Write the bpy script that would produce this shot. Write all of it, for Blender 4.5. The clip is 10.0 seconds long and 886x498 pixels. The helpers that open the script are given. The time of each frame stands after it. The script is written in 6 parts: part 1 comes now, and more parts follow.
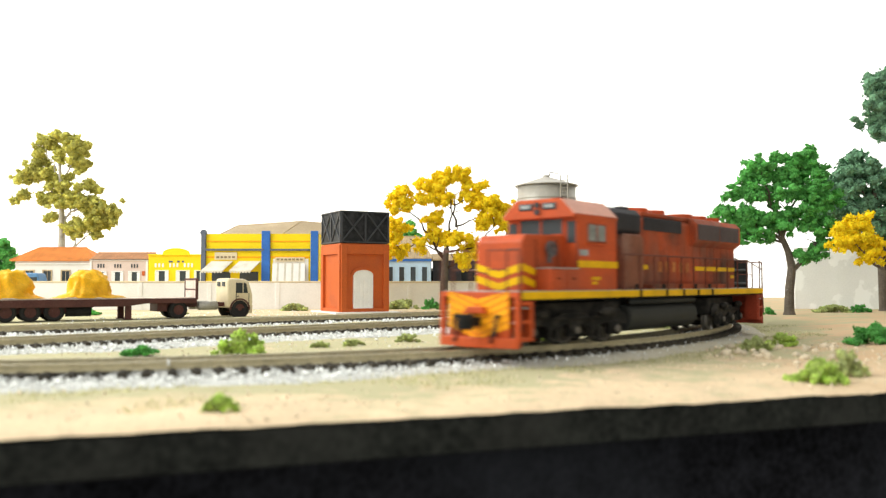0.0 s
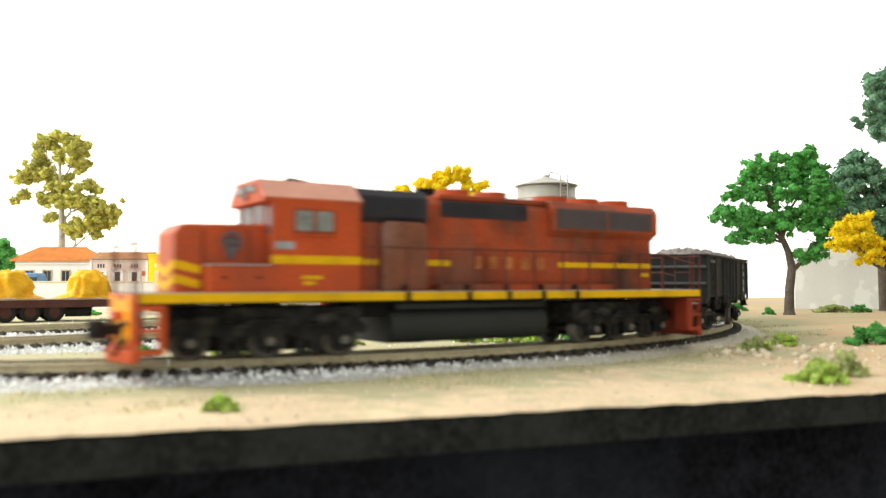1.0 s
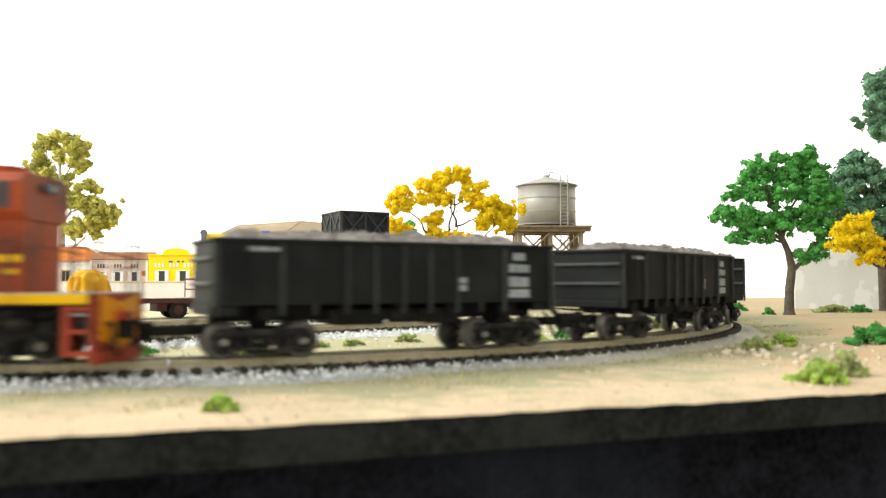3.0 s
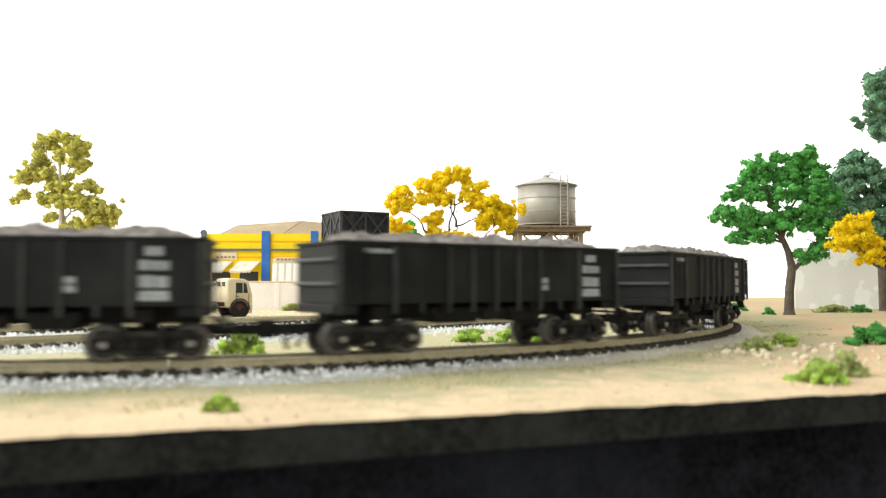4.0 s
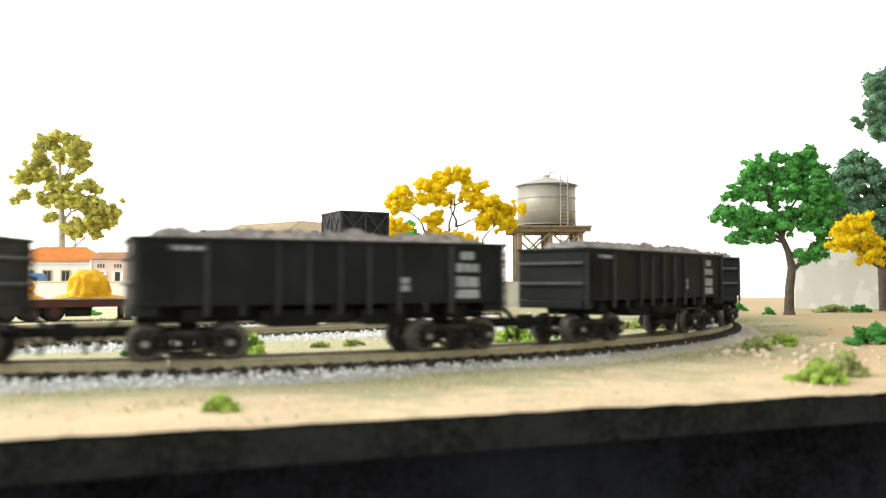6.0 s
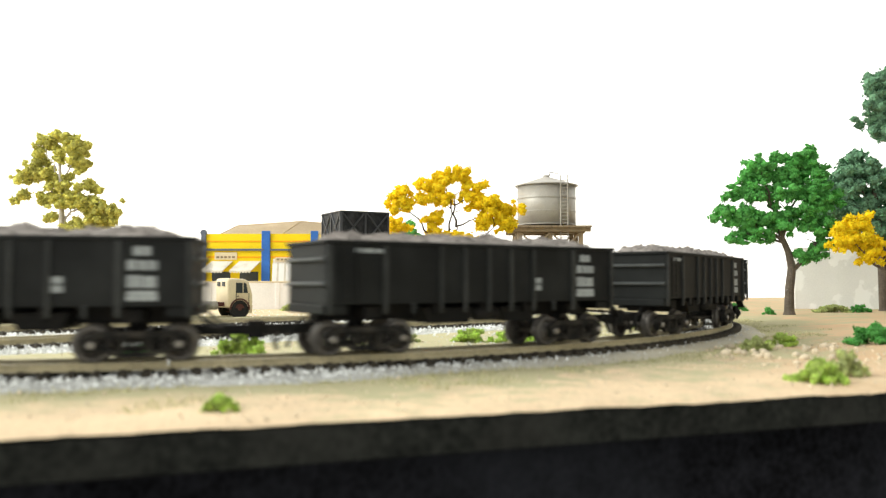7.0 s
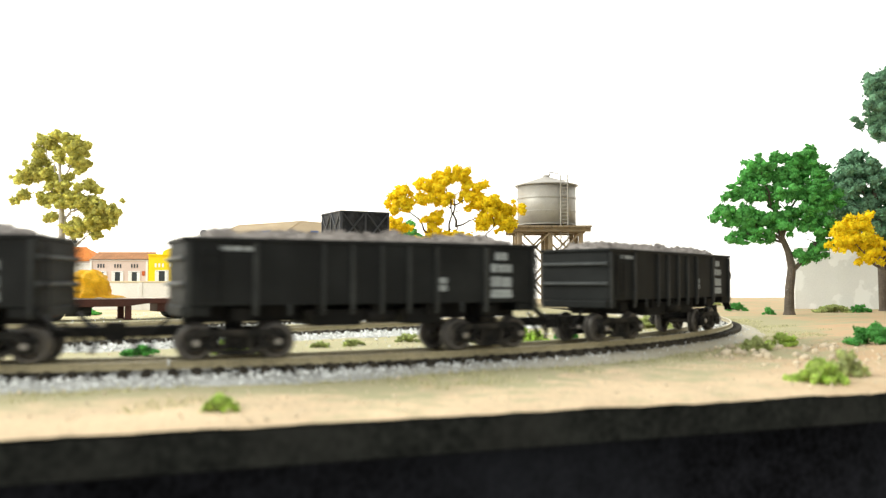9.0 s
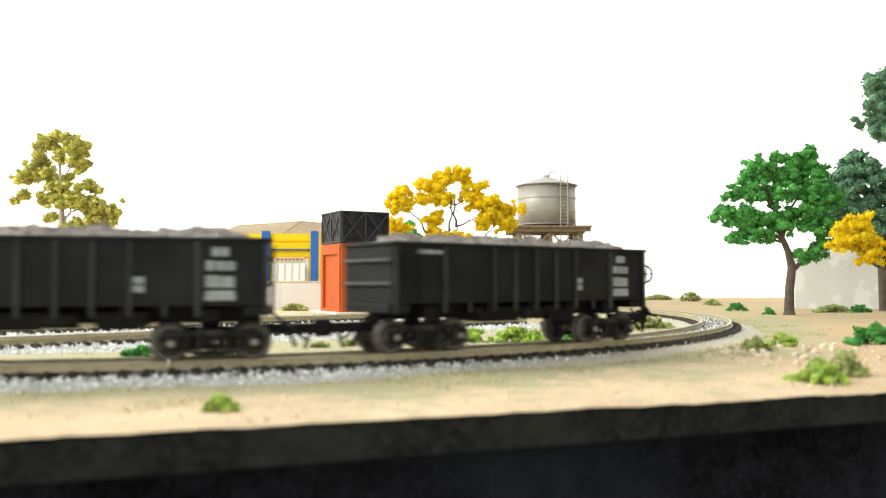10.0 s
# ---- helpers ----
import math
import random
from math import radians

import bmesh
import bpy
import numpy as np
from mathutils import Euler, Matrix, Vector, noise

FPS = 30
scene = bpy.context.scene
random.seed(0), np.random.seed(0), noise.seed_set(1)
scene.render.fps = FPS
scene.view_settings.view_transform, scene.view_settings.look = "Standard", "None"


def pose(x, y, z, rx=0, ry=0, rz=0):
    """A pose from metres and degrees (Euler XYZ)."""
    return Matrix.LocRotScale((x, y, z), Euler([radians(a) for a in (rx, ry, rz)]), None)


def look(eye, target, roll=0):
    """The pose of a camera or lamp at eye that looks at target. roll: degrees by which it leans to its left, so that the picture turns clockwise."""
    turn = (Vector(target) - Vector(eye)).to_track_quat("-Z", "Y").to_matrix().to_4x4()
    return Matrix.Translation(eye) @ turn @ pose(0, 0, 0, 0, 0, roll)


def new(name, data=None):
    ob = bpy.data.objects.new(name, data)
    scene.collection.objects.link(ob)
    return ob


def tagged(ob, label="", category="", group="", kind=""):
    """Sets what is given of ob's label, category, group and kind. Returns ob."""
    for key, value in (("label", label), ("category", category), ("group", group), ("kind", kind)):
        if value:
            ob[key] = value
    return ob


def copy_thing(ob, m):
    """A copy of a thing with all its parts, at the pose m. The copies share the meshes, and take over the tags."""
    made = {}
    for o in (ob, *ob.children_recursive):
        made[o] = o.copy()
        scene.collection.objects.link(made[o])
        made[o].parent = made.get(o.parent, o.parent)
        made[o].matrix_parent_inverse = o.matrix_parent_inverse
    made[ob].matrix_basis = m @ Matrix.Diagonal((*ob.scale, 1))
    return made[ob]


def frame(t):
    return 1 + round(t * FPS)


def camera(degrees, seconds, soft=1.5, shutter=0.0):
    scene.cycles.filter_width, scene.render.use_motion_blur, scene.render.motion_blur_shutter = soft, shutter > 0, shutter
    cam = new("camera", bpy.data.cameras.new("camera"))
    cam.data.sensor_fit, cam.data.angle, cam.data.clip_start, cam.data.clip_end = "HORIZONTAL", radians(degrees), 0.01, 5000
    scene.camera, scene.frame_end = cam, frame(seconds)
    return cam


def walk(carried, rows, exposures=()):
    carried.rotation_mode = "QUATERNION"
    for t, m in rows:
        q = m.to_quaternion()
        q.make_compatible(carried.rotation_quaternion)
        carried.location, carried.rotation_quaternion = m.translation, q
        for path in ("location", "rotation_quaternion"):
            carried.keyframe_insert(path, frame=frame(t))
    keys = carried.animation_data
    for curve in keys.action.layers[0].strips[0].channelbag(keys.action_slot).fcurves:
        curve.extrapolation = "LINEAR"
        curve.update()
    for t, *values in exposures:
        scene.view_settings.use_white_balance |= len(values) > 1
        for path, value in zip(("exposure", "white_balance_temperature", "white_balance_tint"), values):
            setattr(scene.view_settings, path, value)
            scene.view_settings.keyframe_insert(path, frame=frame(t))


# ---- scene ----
# One unit of the layout is a millimetre; meshes are scaled to metres when they are made.
MM = 0.001

cam = camera(56.97, 10.0, soft=1.3, shutter=0.7)
cam.data.dof.use_dof, cam.data.dof.focus_distance, cam.data.dof.aperture_fstop = True, 0.72, 17
EYE = pose(0, 0, 24.35 * MM, 90 + 2.355, 0, 0)
walk(cam, [(0.0, EYE), (10.0, EYE)])

# ---- light: a bright, even room with a long lamp over the layout ----
world = bpy.data.worlds.new("room_light")
scene.world = world
world.use_nodes = True
world.node_tree.nodes["Background"].inputs[0].default_value = (0.985, 1.0, 0.945, 1)
world.node_tree.nodes["Background"].inputs[1].default_value = 0.96
lamp_data = bpy.data.lights.new("ceiling_lamp", "AREA")
lamp_data.shape, lamp_data.size, lamp_data.size_y = "RECTANGLE", 1.2, 0.6
lamp_data.energy, lamp_data.color = 24.0, (0.99, 1.0, 0.91)
lamp = new("ceiling_lamp", lamp_data)
lamp.matrix_world = look((-1.25, 0.40, 0.85), (0.0, 0.65, 0.0))
scene.view_settings.exposure = 0.0


# ---- materials ----
def material(name, color, rough=0.6, metal=0.0, vary=0.25, scale=120, fine=900, bump=0.25, dirt_or_glare=None, dirt_or_glare_amount=0.0, dirt_or_glare_scale=60, island=0.0, objvar=0.0, spec=0.3, leafy=False, streak=None, dirt_or_glare_at=(0.45, 0.72)):
    m = bpy.data.materials.new(name)
    m.use_nodes = True
    nt = m.node_tree
    n, l = nt.nodes, nt.links
    b = n["Principled BSDF"]
    co = n.new("ShaderNodeTexCoord")
    n1, n2 = n.new("ShaderNodeTexNoise"), n.new("ShaderNodeTexNoise")
    for x, s, d in ((n1, scale, 4), (n2, fine, 3)):
        x.inputs["Scale"].default_value, x.inputs["Detail"].default_value = s, d
        l.new(co.outputs["Object"], x.inputs["Vector"])
    add = n.new("ShaderNodeMath")
    add.operation = "ADD"
    l.new(n1.outputs[0], add.inputs[0])
    l.new(n2.outputs[0], add.inputs[1])
    rng = n.new("ShaderNodeMapRange")
    rng.inputs[1].default_value, rng.inputs[2].default_value = 0.7, 1.3
    rng.inputs[3].default_value, rng.inputs[4].default_value = 1 - vary, 1 + vary
    l.new(add.outputs[0], rng.inputs[0])
    val = rng.outputs[0]
    if island or objvar:
        src = n.new("ShaderNodeNewGeometry").outputs["Random Per Island"] if island else n.new("ShaderNodeObjectInfo").outputs["Random"]
        r2 = n.new("ShaderNodeMapRange")
        a = island or objvar
        r2.inputs[3].default_value, r2.inputs[4].default_value = 1 - a, 1 + a
        l.new(src, r2.inputs[0])
        mu = n.new("ShaderNodeMath")
        mu.operation = "MULTIPLY"
        l.new(val, mu.inputs[0])
        l.new(r2.outputs[0], mu.inputs[1])
        val = mu.outputs[0]
    mix = n.new("ShaderNodeVectorMath")
    mix.operation = "SCALE"
    mix.inputs[0].default_value = color
    l.new(val, mix.inputs["Scale"])
    out = mix.outputs[0]
    if dirt_or_glare:
        n3 = n.new("ShaderNodeTexNoise")
        n3.inputs["Scale"].default_value, n3.inputs["Detail"].default_value = dirt_or_glare_scale, 6
        l.new(co.outputs["Object"], n3.inputs["Vector"])
        r3 = n.new("ShaderNodeMapRange")
        r3.inputs[1].default_value, r3.inputs[2].default_value = dirt_or_glare_at
        r3.inputs[3].default_value, r3.inputs[4].default_value = 0.0, dirt_or_glare_amount
        l.new(n3.outputs[0], r3.inputs[0])
        mx = n.new("ShaderNodeMix")
        mx.data_type = "RGBA"
        l.new(r3.outputs[0], mx.inputs["Factor"])
        l.new(out, mx.inputs["A"])
        mx.inputs["B"].default_value = (*dirt_or_glare, 1)
        out = mx.outputs["Result"]
    if streak:
        # dust and soot that have run down the side
        mp, n4, r4, m4 = n.new("ShaderNodeMapping"), n.new("ShaderNodeTexNoise"), n.new("ShaderNodeMapRange"), n.new("ShaderNodeMix")
        mp.inputs["Scale"].default_value = (1.0, 1.0, 0.22)
        n4.inputs["Scale"].default_value, n4.inputs["Detail"].default_value = 85, 5
        l.new(co.outputs["Object"], mp.inputs["Vector"])
        l.new(mp.outputs[0], n4.inputs["Vector"])
        r4.inputs[1].default_value, r4.inputs[2].default_value = 0.46, 0.68
        r4.inputs[3].default_value, r4.inputs[4].default_value = 0.0, 0.75
        l.new(n4.outputs[0], r4.inputs[0])
        m4.data_type = "RGBA"
        l.new(r4.outputs[0], m4.inputs["Factor"])
        l.new(out, m4.inputs["A"])
        m4.inputs["B"].default_value = (*streak, 1)
        out = m4.outputs["Result"]
    l.new(out, b.inputs["Base Color"])
    b.inputs["Specular IOR Level"].default_value = spec
    b.inputs["Roughness"].default_value, b.inputs["Metallic"].default_value = rough, metal
    if bump:
        bp = n.new("ShaderNodeBump")
        bp.inputs["Strength"].default_value, bp.inputs["Distance"].default_value = bump, 0.0004
        l.new(n2.outputs[0], bp.inputs["Height"])
        l.new(bp.outputs[0], b.inputs["Normal"])
    if leafy:
        # light shines through thin foam flakes
        tr, ms = n.new("ShaderNodeBsdfTranslucent"), n.new("ShaderNodeMixShader")
        l.new(out, tr.inputs["Color"])
        ms.inputs[0].default_value = 0.42
        l.new(b.outputs[0], ms.inputs[1])
        l.new(tr.outputs[0], ms.inputs[2])
        l.new(ms.outputs[0], n["Material Output"].inputs["Surface"])
    return m


RED = material("loco_red_paint", (0.43, 0.075, 0.023), 0.55, spec=0.2, streak=(0.24, 0.105, 0.068), vary=0.22, scale=45, fine=700, bump=0.08, dirt_or_glare=(0.060, 0.030, 0.021), dirt_or_glare_amount=0.95, dirt_or_glare_scale=34, dirt_or_glare_at=(0.41, 0.61))
RED_CLEAN = material("loco_orange_red_paint", (0.55, 0.082, 0.016), 0.5, spec=0.3, vary=0.16, scale=60, fine=700, bump=0.08, dirt_or_glare=(0.27, 0.06, 0.028), dirt_or_glare_amount=0.6, dirt_or_glare_scale=40, dirt_or_glare_at=(0.48, 0.68))
YELLOW = material("yellow_paint", (0.85, 0.50, 0.004), 0.5, spec=0.15, vary=0.12, scale=80, bump=0.05, dirt_or_glare=(0.2, 0.1, 0.02), dirt_or_glare_amount=0.4)
ORANGE = material("orange_stripe_paint", (0.95, 0.38, 0.006), 0.45, vary=0.1, bump=0.05)
GREY_DECK = material("grey_walkway_paint", (0.42, 0.40, 0.38), 0.6, vary=0.2, bump=0.1)
GRILLE = material("dark_grille", (0.040, 0.040, 0.048), 0.55, vary=0.3, fine=1500, bump=0.3)
BLACK = material("weathered_black_paint", (0.010, 0.010, 0.010), 0.7, spec=0.15, vary=0.3, scale=90, bump=0.25, dirt_or_glare=(0.035, 0.030, 0.025), dirt_or_glare_amount=0.5, dirt_or_glare_scale=150)
WAGON = material("weathered_charcoal_paint", (0.0070, 0.0082, 0.0084), 0.6, spec=0.24, vary=0.25, scale=60, bump=0.15, dirt_or_glare=(0.021, 0.0235, 0.023), dirt_or_glare_amount=0.7, dirt_or_glare_scale=55)
BOGIE = material("dusty_bogie_black", (0.011, 0.0105, 0.010), 0.7, spec=0.2, vary=0.3, scale=200, bump=0.3, dirt_or_glare=(0.075, 0.066, 0.055), dirt_or_glare_amount=0.7, dirt_or_glare_scale=180)
STEEL = material("worn_steel", (0.36, 0.34, 0.31), 0.4, 0.8, vary=0.2, bump=0.1)
ORE = material("grey_ore", (0.30, 0.27, 0.25), 0.9, vary=0.4, scale=150, fine=900, bump=0.9, dirt_or_glare=(0.14, 0.125, 0.12), dirt_or_glare_amount=0.6, dirt_or_glare_scale=220)
MARK = material("faded_white_lettering", (0.33, 0.36, 0.37), 0.6, vary=0.3, fine=1600, bump=0)
GOLD_MARK = material("faded_yellow_lettering", (0.46, 0.17, 0.045), 0.6, vary=0.3, fine=1200, bump=0, dirt_or_glare=(0.28, 0.055, 0.02), dirt_or_glare_amount=0.9, dirt_or_glare_scale=160)
GLASS = material("dark_window_glass", (0.05, 0.06, 0.065), 0.08, vary=0.1, bump=0)
HATCH = material("sooty_blue_grey_paint", (0.040, 0.041, 0.050), 0.6, vary=0.25, scale=60, bump=0.1, dirt_or_glare=(0.075, 0.055, 0.05), dirt_or_glare_amount=0.5)
RADIATOR = material("dusty_radiator_mesh", (0.115, 0.092, 0.095), 0.6, vary=0.25, scale=90, fine=1500, bump=0.3)
HANDRAIL = material("rusty_red_handrail", (0.13, 0.036, 0.022), 0.6, vary=0.25, bump=0.1)
# Grimy red for the rear end, darkened to carry the shade there.
SHADED_END_RED = material("grimy_shaded_red_paint", (0.36, 0.050, 0.022), 0.55, vary=0.2, scale=60, bump=0.1, dirt_or_glare=(0.08, 0.025, 0.018), dirt_or_glare_amount=0.7, dirt_or_glare_scale=50)
WHEEL_GREY = material("dull_grey_metal", (0.16, 0.16, 0.165), 0.5, 0.3, vary=0.25, bump=0.15)
TWIG = material("dark_brown_twig", (0.055, 0.035, 0.022), 0.9, vary=0.3, bump=0.4)
CAB_GLASS = material("milky_cab_window", (0.26, 0.27, 0.25), 0.15, vary=0.25, scale=160, bump=0)
RAIL = material("tarnished_rail_steel", (0.50, 0.44, 0.29), 0.42, 0.12, vary=0.2, scale=150, bump=0.1)
RAIL_TOP = material("polished_rail_head", (0.62, 0.57, 0.45), 0.3, 0.7, vary=0.15, bump=0.05)
SLEEPER = material("dark_brown_sleeper", (0.050, 0.042, 0.033), 0.8, vary=0.3, objvar=0.3, dirt_or_glare=(0.28, 0.25, 0.19), dirt_or_glare_amount=0.45, dirt_or_glare_scale=200)
STONE = material("pale_grey_ballast", (0.86, 0.87, 0.86), 0.85, vary=0.14, scale=300, bump=0.3, island=0.22)
PEBBLE = material("sandy_pebbles", (0.74, 0.63, 0.47), 0.85, vary=0.18, scale=300, bump=0.4, island=0.22)
BRICK = material("terracotta_paint", (0.56, 0.115, 0.022), 0.6, vary=0.14, scale=60, bump=0.15, dirt_or_glare=(0.30, 0.07, 0.03), dirt_or_glare_amount=0.5)
PLASTER = material("white_plaster", (0.84, 0.82, 0.79), 0.75, vary=0.08, scale=60, bump=0.15, dirt_or_glare=(0.62, 0.58, 0.54), dirt_or_glare_amount=0.45, dirt_or_glare_scale=28)
WALL_PLASTER = material("whitewashed_plaster", (0.90, 0.89, 0.88), 0.75, vary=0.06, scale=50, bump=0.2, dirt_or_glare=(0.62, 0.59, 0.55), dirt_or_glare_amount=0.4, dirt_or_glare_scale=26, dirt_or_glare_at=(0.5, 0.75))
WHITE = material("white_paint", (0.87, 0.87, 0.86), 0.6, vary=0.06, bump=0.08)
PINK = material("pale_pink_plaster", (0.74, 0.60, 0.54), 0.7, vary=0.1, bump=0.15, dirt_or_glare=(0.45, 0.33, 0.3), dirt_or_glare_amount=0.35)
HOUSE_YELLOW = material("bright_yellow_plaster", (0.92, 0.68, 0.006), 0.6, vary=0.08, scale=60, bump=0.1)
BLUE = material("royal_blue_paint", (0.035, 0.15, 0.52), 0.55, vary=0.15, bump=0.1)
SLATE = material("grey_blue_trim", (0.12, 0.14, 0.19), 0.6, vary=0.15, bump=0.1)
PALE_BLUE = material("pale_blue_plaster", (0.47, 0.63, 0.80), 0.7, vary=0.1, bump=0.1)
TILE = material("orange_clay_tiles", (0.62, 0.22, 0.05), 0.75, vary=0.25, scale=90, fine=700, bump=0.4, objvar=0.18)
FADED_TILE = material("faded_clay_tiles", (0.52, 0.27, 0.14), 0.8, vary=0.2, scale=90, fine=700, bump=0.3, objvar=0.12)
TAN_TILE = material("tan_clay_tiles", (0.52, 0.40, 0.25), 0.8, vary=0.25, scale=90, fine=700, bump=0.4, objvar=0.18)
IRON = material("black_riveted_iron", (0.012, 0.013, 0.016), 0.5, 0.2, vary=0.35, scale=110, bump=0.35, dirt_or_glare=(0.07, 0.07, 0.078), dirt_or_glare_amount=0.6, dirt_or_glare_scale=150)
TANK = material("galvanised_tank_metal", (0.42, 0.40, 0.365), 0.45, 0.2, vary=0.16, scale=30, bump=0.1, dirt_or_glare=(0.25, 0.21, 0.16), dirt_or_glare_amount=0.5, dirt_or_glare_scale=24)
TIMBER = material("weathered_brown_timber", (0.28, 0.215, 0.14), 0.8, vary=0.3, bump=0.3)
BARK = material("grey_brown_bark", (0.125, 0.102, 0.082), 0.9, vary=0.35, scale=150, bump=0.7)
PALE_BARK = material("pale_grey_bark", (0.40, 0.37, 0.33), 0.9, vary=0.3, scale=150, bump=0.5)
OLIVE_LEAF = material("olive_foam_foliage", (0.62, 0.60, 0.16), 0.9, vary=0.25, scale=120, fine=800, bump=0.4, island=0.3, leafy=True)
GREEN_LEAF = material("green_foam_foliage", (0.16, 0.52, 0.13), 0.9, vary=0.3, scale=120, fine=800, bump=0.4, island=0.35, leafy=True)
DARK_LEAF = material("dark_green_foliage", (0.23, 0.43, 0.27), 0.9, vary=0.3, scale=120, bump=0.4, island=0.35, leafy=True)
YELLOW_LEAF = material("golden_yellow_blossom", (1.0, 0.83, 0.025), 0.9, vary=0.12, scale=120, bump=0.3, island=0.14, leafy=True)
BRIGHT_LEAF = material("bright_green_clump_foliage", (0.58, 0.74, 0.19), 0.9, vary=0.3, scale=200, bump=0.4, island=0.35, leafy=True)
DULL_LEAF = material("dull_green_clump_foliage", (0.60, 0.66, 0.30), 0.9, vary=0.3, scale=200, bump=0.4, island=0.35, leafy=True)
CREAM = material("cream_truck_paint", (0.75, 0.64, 0.44), 0.4, vary=0.08, bump=0.05)
MAROON = material("dark_maroon_paint", (0.10, 0.035, 0.03), 0.6, vary=0.3, bump=0.2, dirt_or_glare=(0.05, 0.03, 0.025), dirt_or_glare_amount=0.6)
RUBBER = material("black_rubber", (0.02, 0.019, 0.019), 0.8, vary=0.3, bump=0.2)
TARP = material("yellow_tarpaulin", (0.92, 0.50, 0.014), 0.55, vary=0.18, scale=100, bump=0.3, dirt_or_glare=(0.42, 0.2, 0.02), dirt_or_glare_amount=0.5)
FASCIA = material("matt_black_board", (0.019, 0.020, 0.0165), 0.8, vary=0.8, scale=120, fine=500, bump=0.3, spec=0.2, dirt_or_glare=(0.046, 0.045, 0.038), dirt_or_glare_amount=0.8, dirt_or_glare_scale=45)


# For the out-of-view wall that dims light from the right.
DIMMING_WALL = material("dimming_wall_grey", (0.30, 0.29, 0.27), 0.8, vary=0.1, scale=8, fine=80, bump=0.1)
APRON = material("black_cloth_apron", (0.014, 0.014, 0.017), 0.9, vary=0.75, scale=110, fine=500, bump=0.6, spec=0.1, dirt_or_glare=(0.042, 0.044, 0.052), dirt_or_glare_amount=0.9, dirt_or_glare_scale=7)


def ground_material():
    """Sand with a dusting of olive turf and brown earth, strewn by the ground's own cover maps."""
    m = material("sandy_scenery_soil", (0.74, 0.575, 0.39), 0.95, vary=0.17, scale=35, fine=700, bump=0.8, spec=0.1)
    nt = m.node_tree
    n, l = nt.nodes, nt.links
    b = n["Principled BSDF"]
    out = b.inputs["Base Color"].links[0].from_socket
    co = n.new("ShaderNodeTexCoord")
    for name, color, sc in (("earth", (0.62, 0.43, 0.265), 90), ("turf", (0.47, 0.445, 0.275), 130)):
        at, no, ad, rg, mx = n.new("ShaderNodeAttribute"), n.new("ShaderNodeTexNoise"), n.new("ShaderNodeMath"), n.new("ShaderNodeMapRange"), n.new("ShaderNodeMix")
        at.attribute_name = name
        no.inputs["Scale"].default_value, no.inputs["Detail"].default_value = sc, 7
        l.new(co.outputs["Object"], no.inputs["Vector"])
        ad.operation = "ADD"
        l.new(at.outputs["Fac"], ad.inputs[0])
        l.new(no.outputs[0], ad.inputs[1])
        rg.inputs[1].default_value, rg.inputs[2].default_value = 0.62, 1.15
        rg.inputs[3].default_value, rg.inputs[4].default_value = 0.0, 0.92
        l.new(ad.outputs[0], rg.inputs[0])
        mx.data_type = "RGBA"
        l.new(rg.outputs[0], mx.inputs["Factor"])
        l.new(out, mx.inputs["A"])
        mx.inputs["B"].default_value = (*color, 1)
        out = mx.outputs["Result"]
    l.new(out, b.inputs["Base Color"])
    return m


def covers(x, y):
    """How much brown earth and olive turf lies at a place."""
    r = math.hypot(x - CX, y - CY) - R
    wave = noise.noise((x * 0.03, y * 0.03, 11))
    earth = min(1, max(0, (x - 70) / 130)) * 0.8 + 0.15 * wave
    if r > 0:
        turf = max(0.0, 1.05 - (r - 24) / (50 if x < -30 else 64)) + 0.35 * wave
        if x > 60:
            turf = turf * 0.9 + 0.25 * wave + (0.35 if y > 560 else 0)
        if x > -40:
            turf += 0.45 * noise.noise((x * 0.11, y * 0.11, 4)) + 0.3 * noise.noise((x * 0.3, y * 0.3, 6))
    else:
        turf = 0.75 + 0.4 * wave if y < 640 or x > 60 else 0.35 + 0.4 * wave
    return min(1, max(0, earth)), min(1, max(0, turf))


SOIL = ground_material()
# Emission makes the backdrop glow, standing in for strong light on it.
backdrop_mat = bpy.data.materials.new("glowing_white_backdrop")
backdrop_mat.use_nodes = True
bs = backdrop_mat.node_tree.nodes["Principled BSDF"]
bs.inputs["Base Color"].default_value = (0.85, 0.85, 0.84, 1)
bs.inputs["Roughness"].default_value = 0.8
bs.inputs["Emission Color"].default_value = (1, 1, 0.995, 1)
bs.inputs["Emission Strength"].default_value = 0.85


# ---- mesh helpers ----
def finish(name, bm, mat, parent=None, label="", smooth=False):
    bm.transform(Matrix.Scale(MM, 4))
    me = bpy.data.meshes.new(name)
    bm.to_mesh(me)
    bm.free()
    me.materials.append(mat)
    if smooth:
        for p in me.polygons:
            p.use_smooth = True
    ob = new(name, me)
    if parent:
        ob.parent = parent
    if label:
        tagged(ob, label)
    return ob


def part(name, bm, mat, parent, label="", smooth=False):
    return finish(name, bm, mat, parent, label, smooth)


def raw(name, verts, faces, mat, parent=None, smooth=False):
    me = bpy.data.meshes.new(name)
    me.from_pydata((np.asarray(verts, float) * MM).tolist(), [], [tuple(int(i) for i in f) for f in faces] if not isinstance(faces, np.ndarray) else faces.tolist())
    me.materials.append(mat)
    if smooth:
        for p in me.polygons:
            p.use_smooth = True
    me.update()
    ob = new(name, me)
    if parent:
        ob.parent = parent
    return ob


def spot(x, y, z=0, rx=0, ry=0, rz=0):
    return pose(x * MM, y * MM, z * MM, rx, ry, rz)


def thing(name, m, label, category, group="", kind=""):
    ob = new(name)
    ob.empty_display_size = 0.01
    ob.matrix_basis = m
    return tagged(ob, label, category, group, kind)


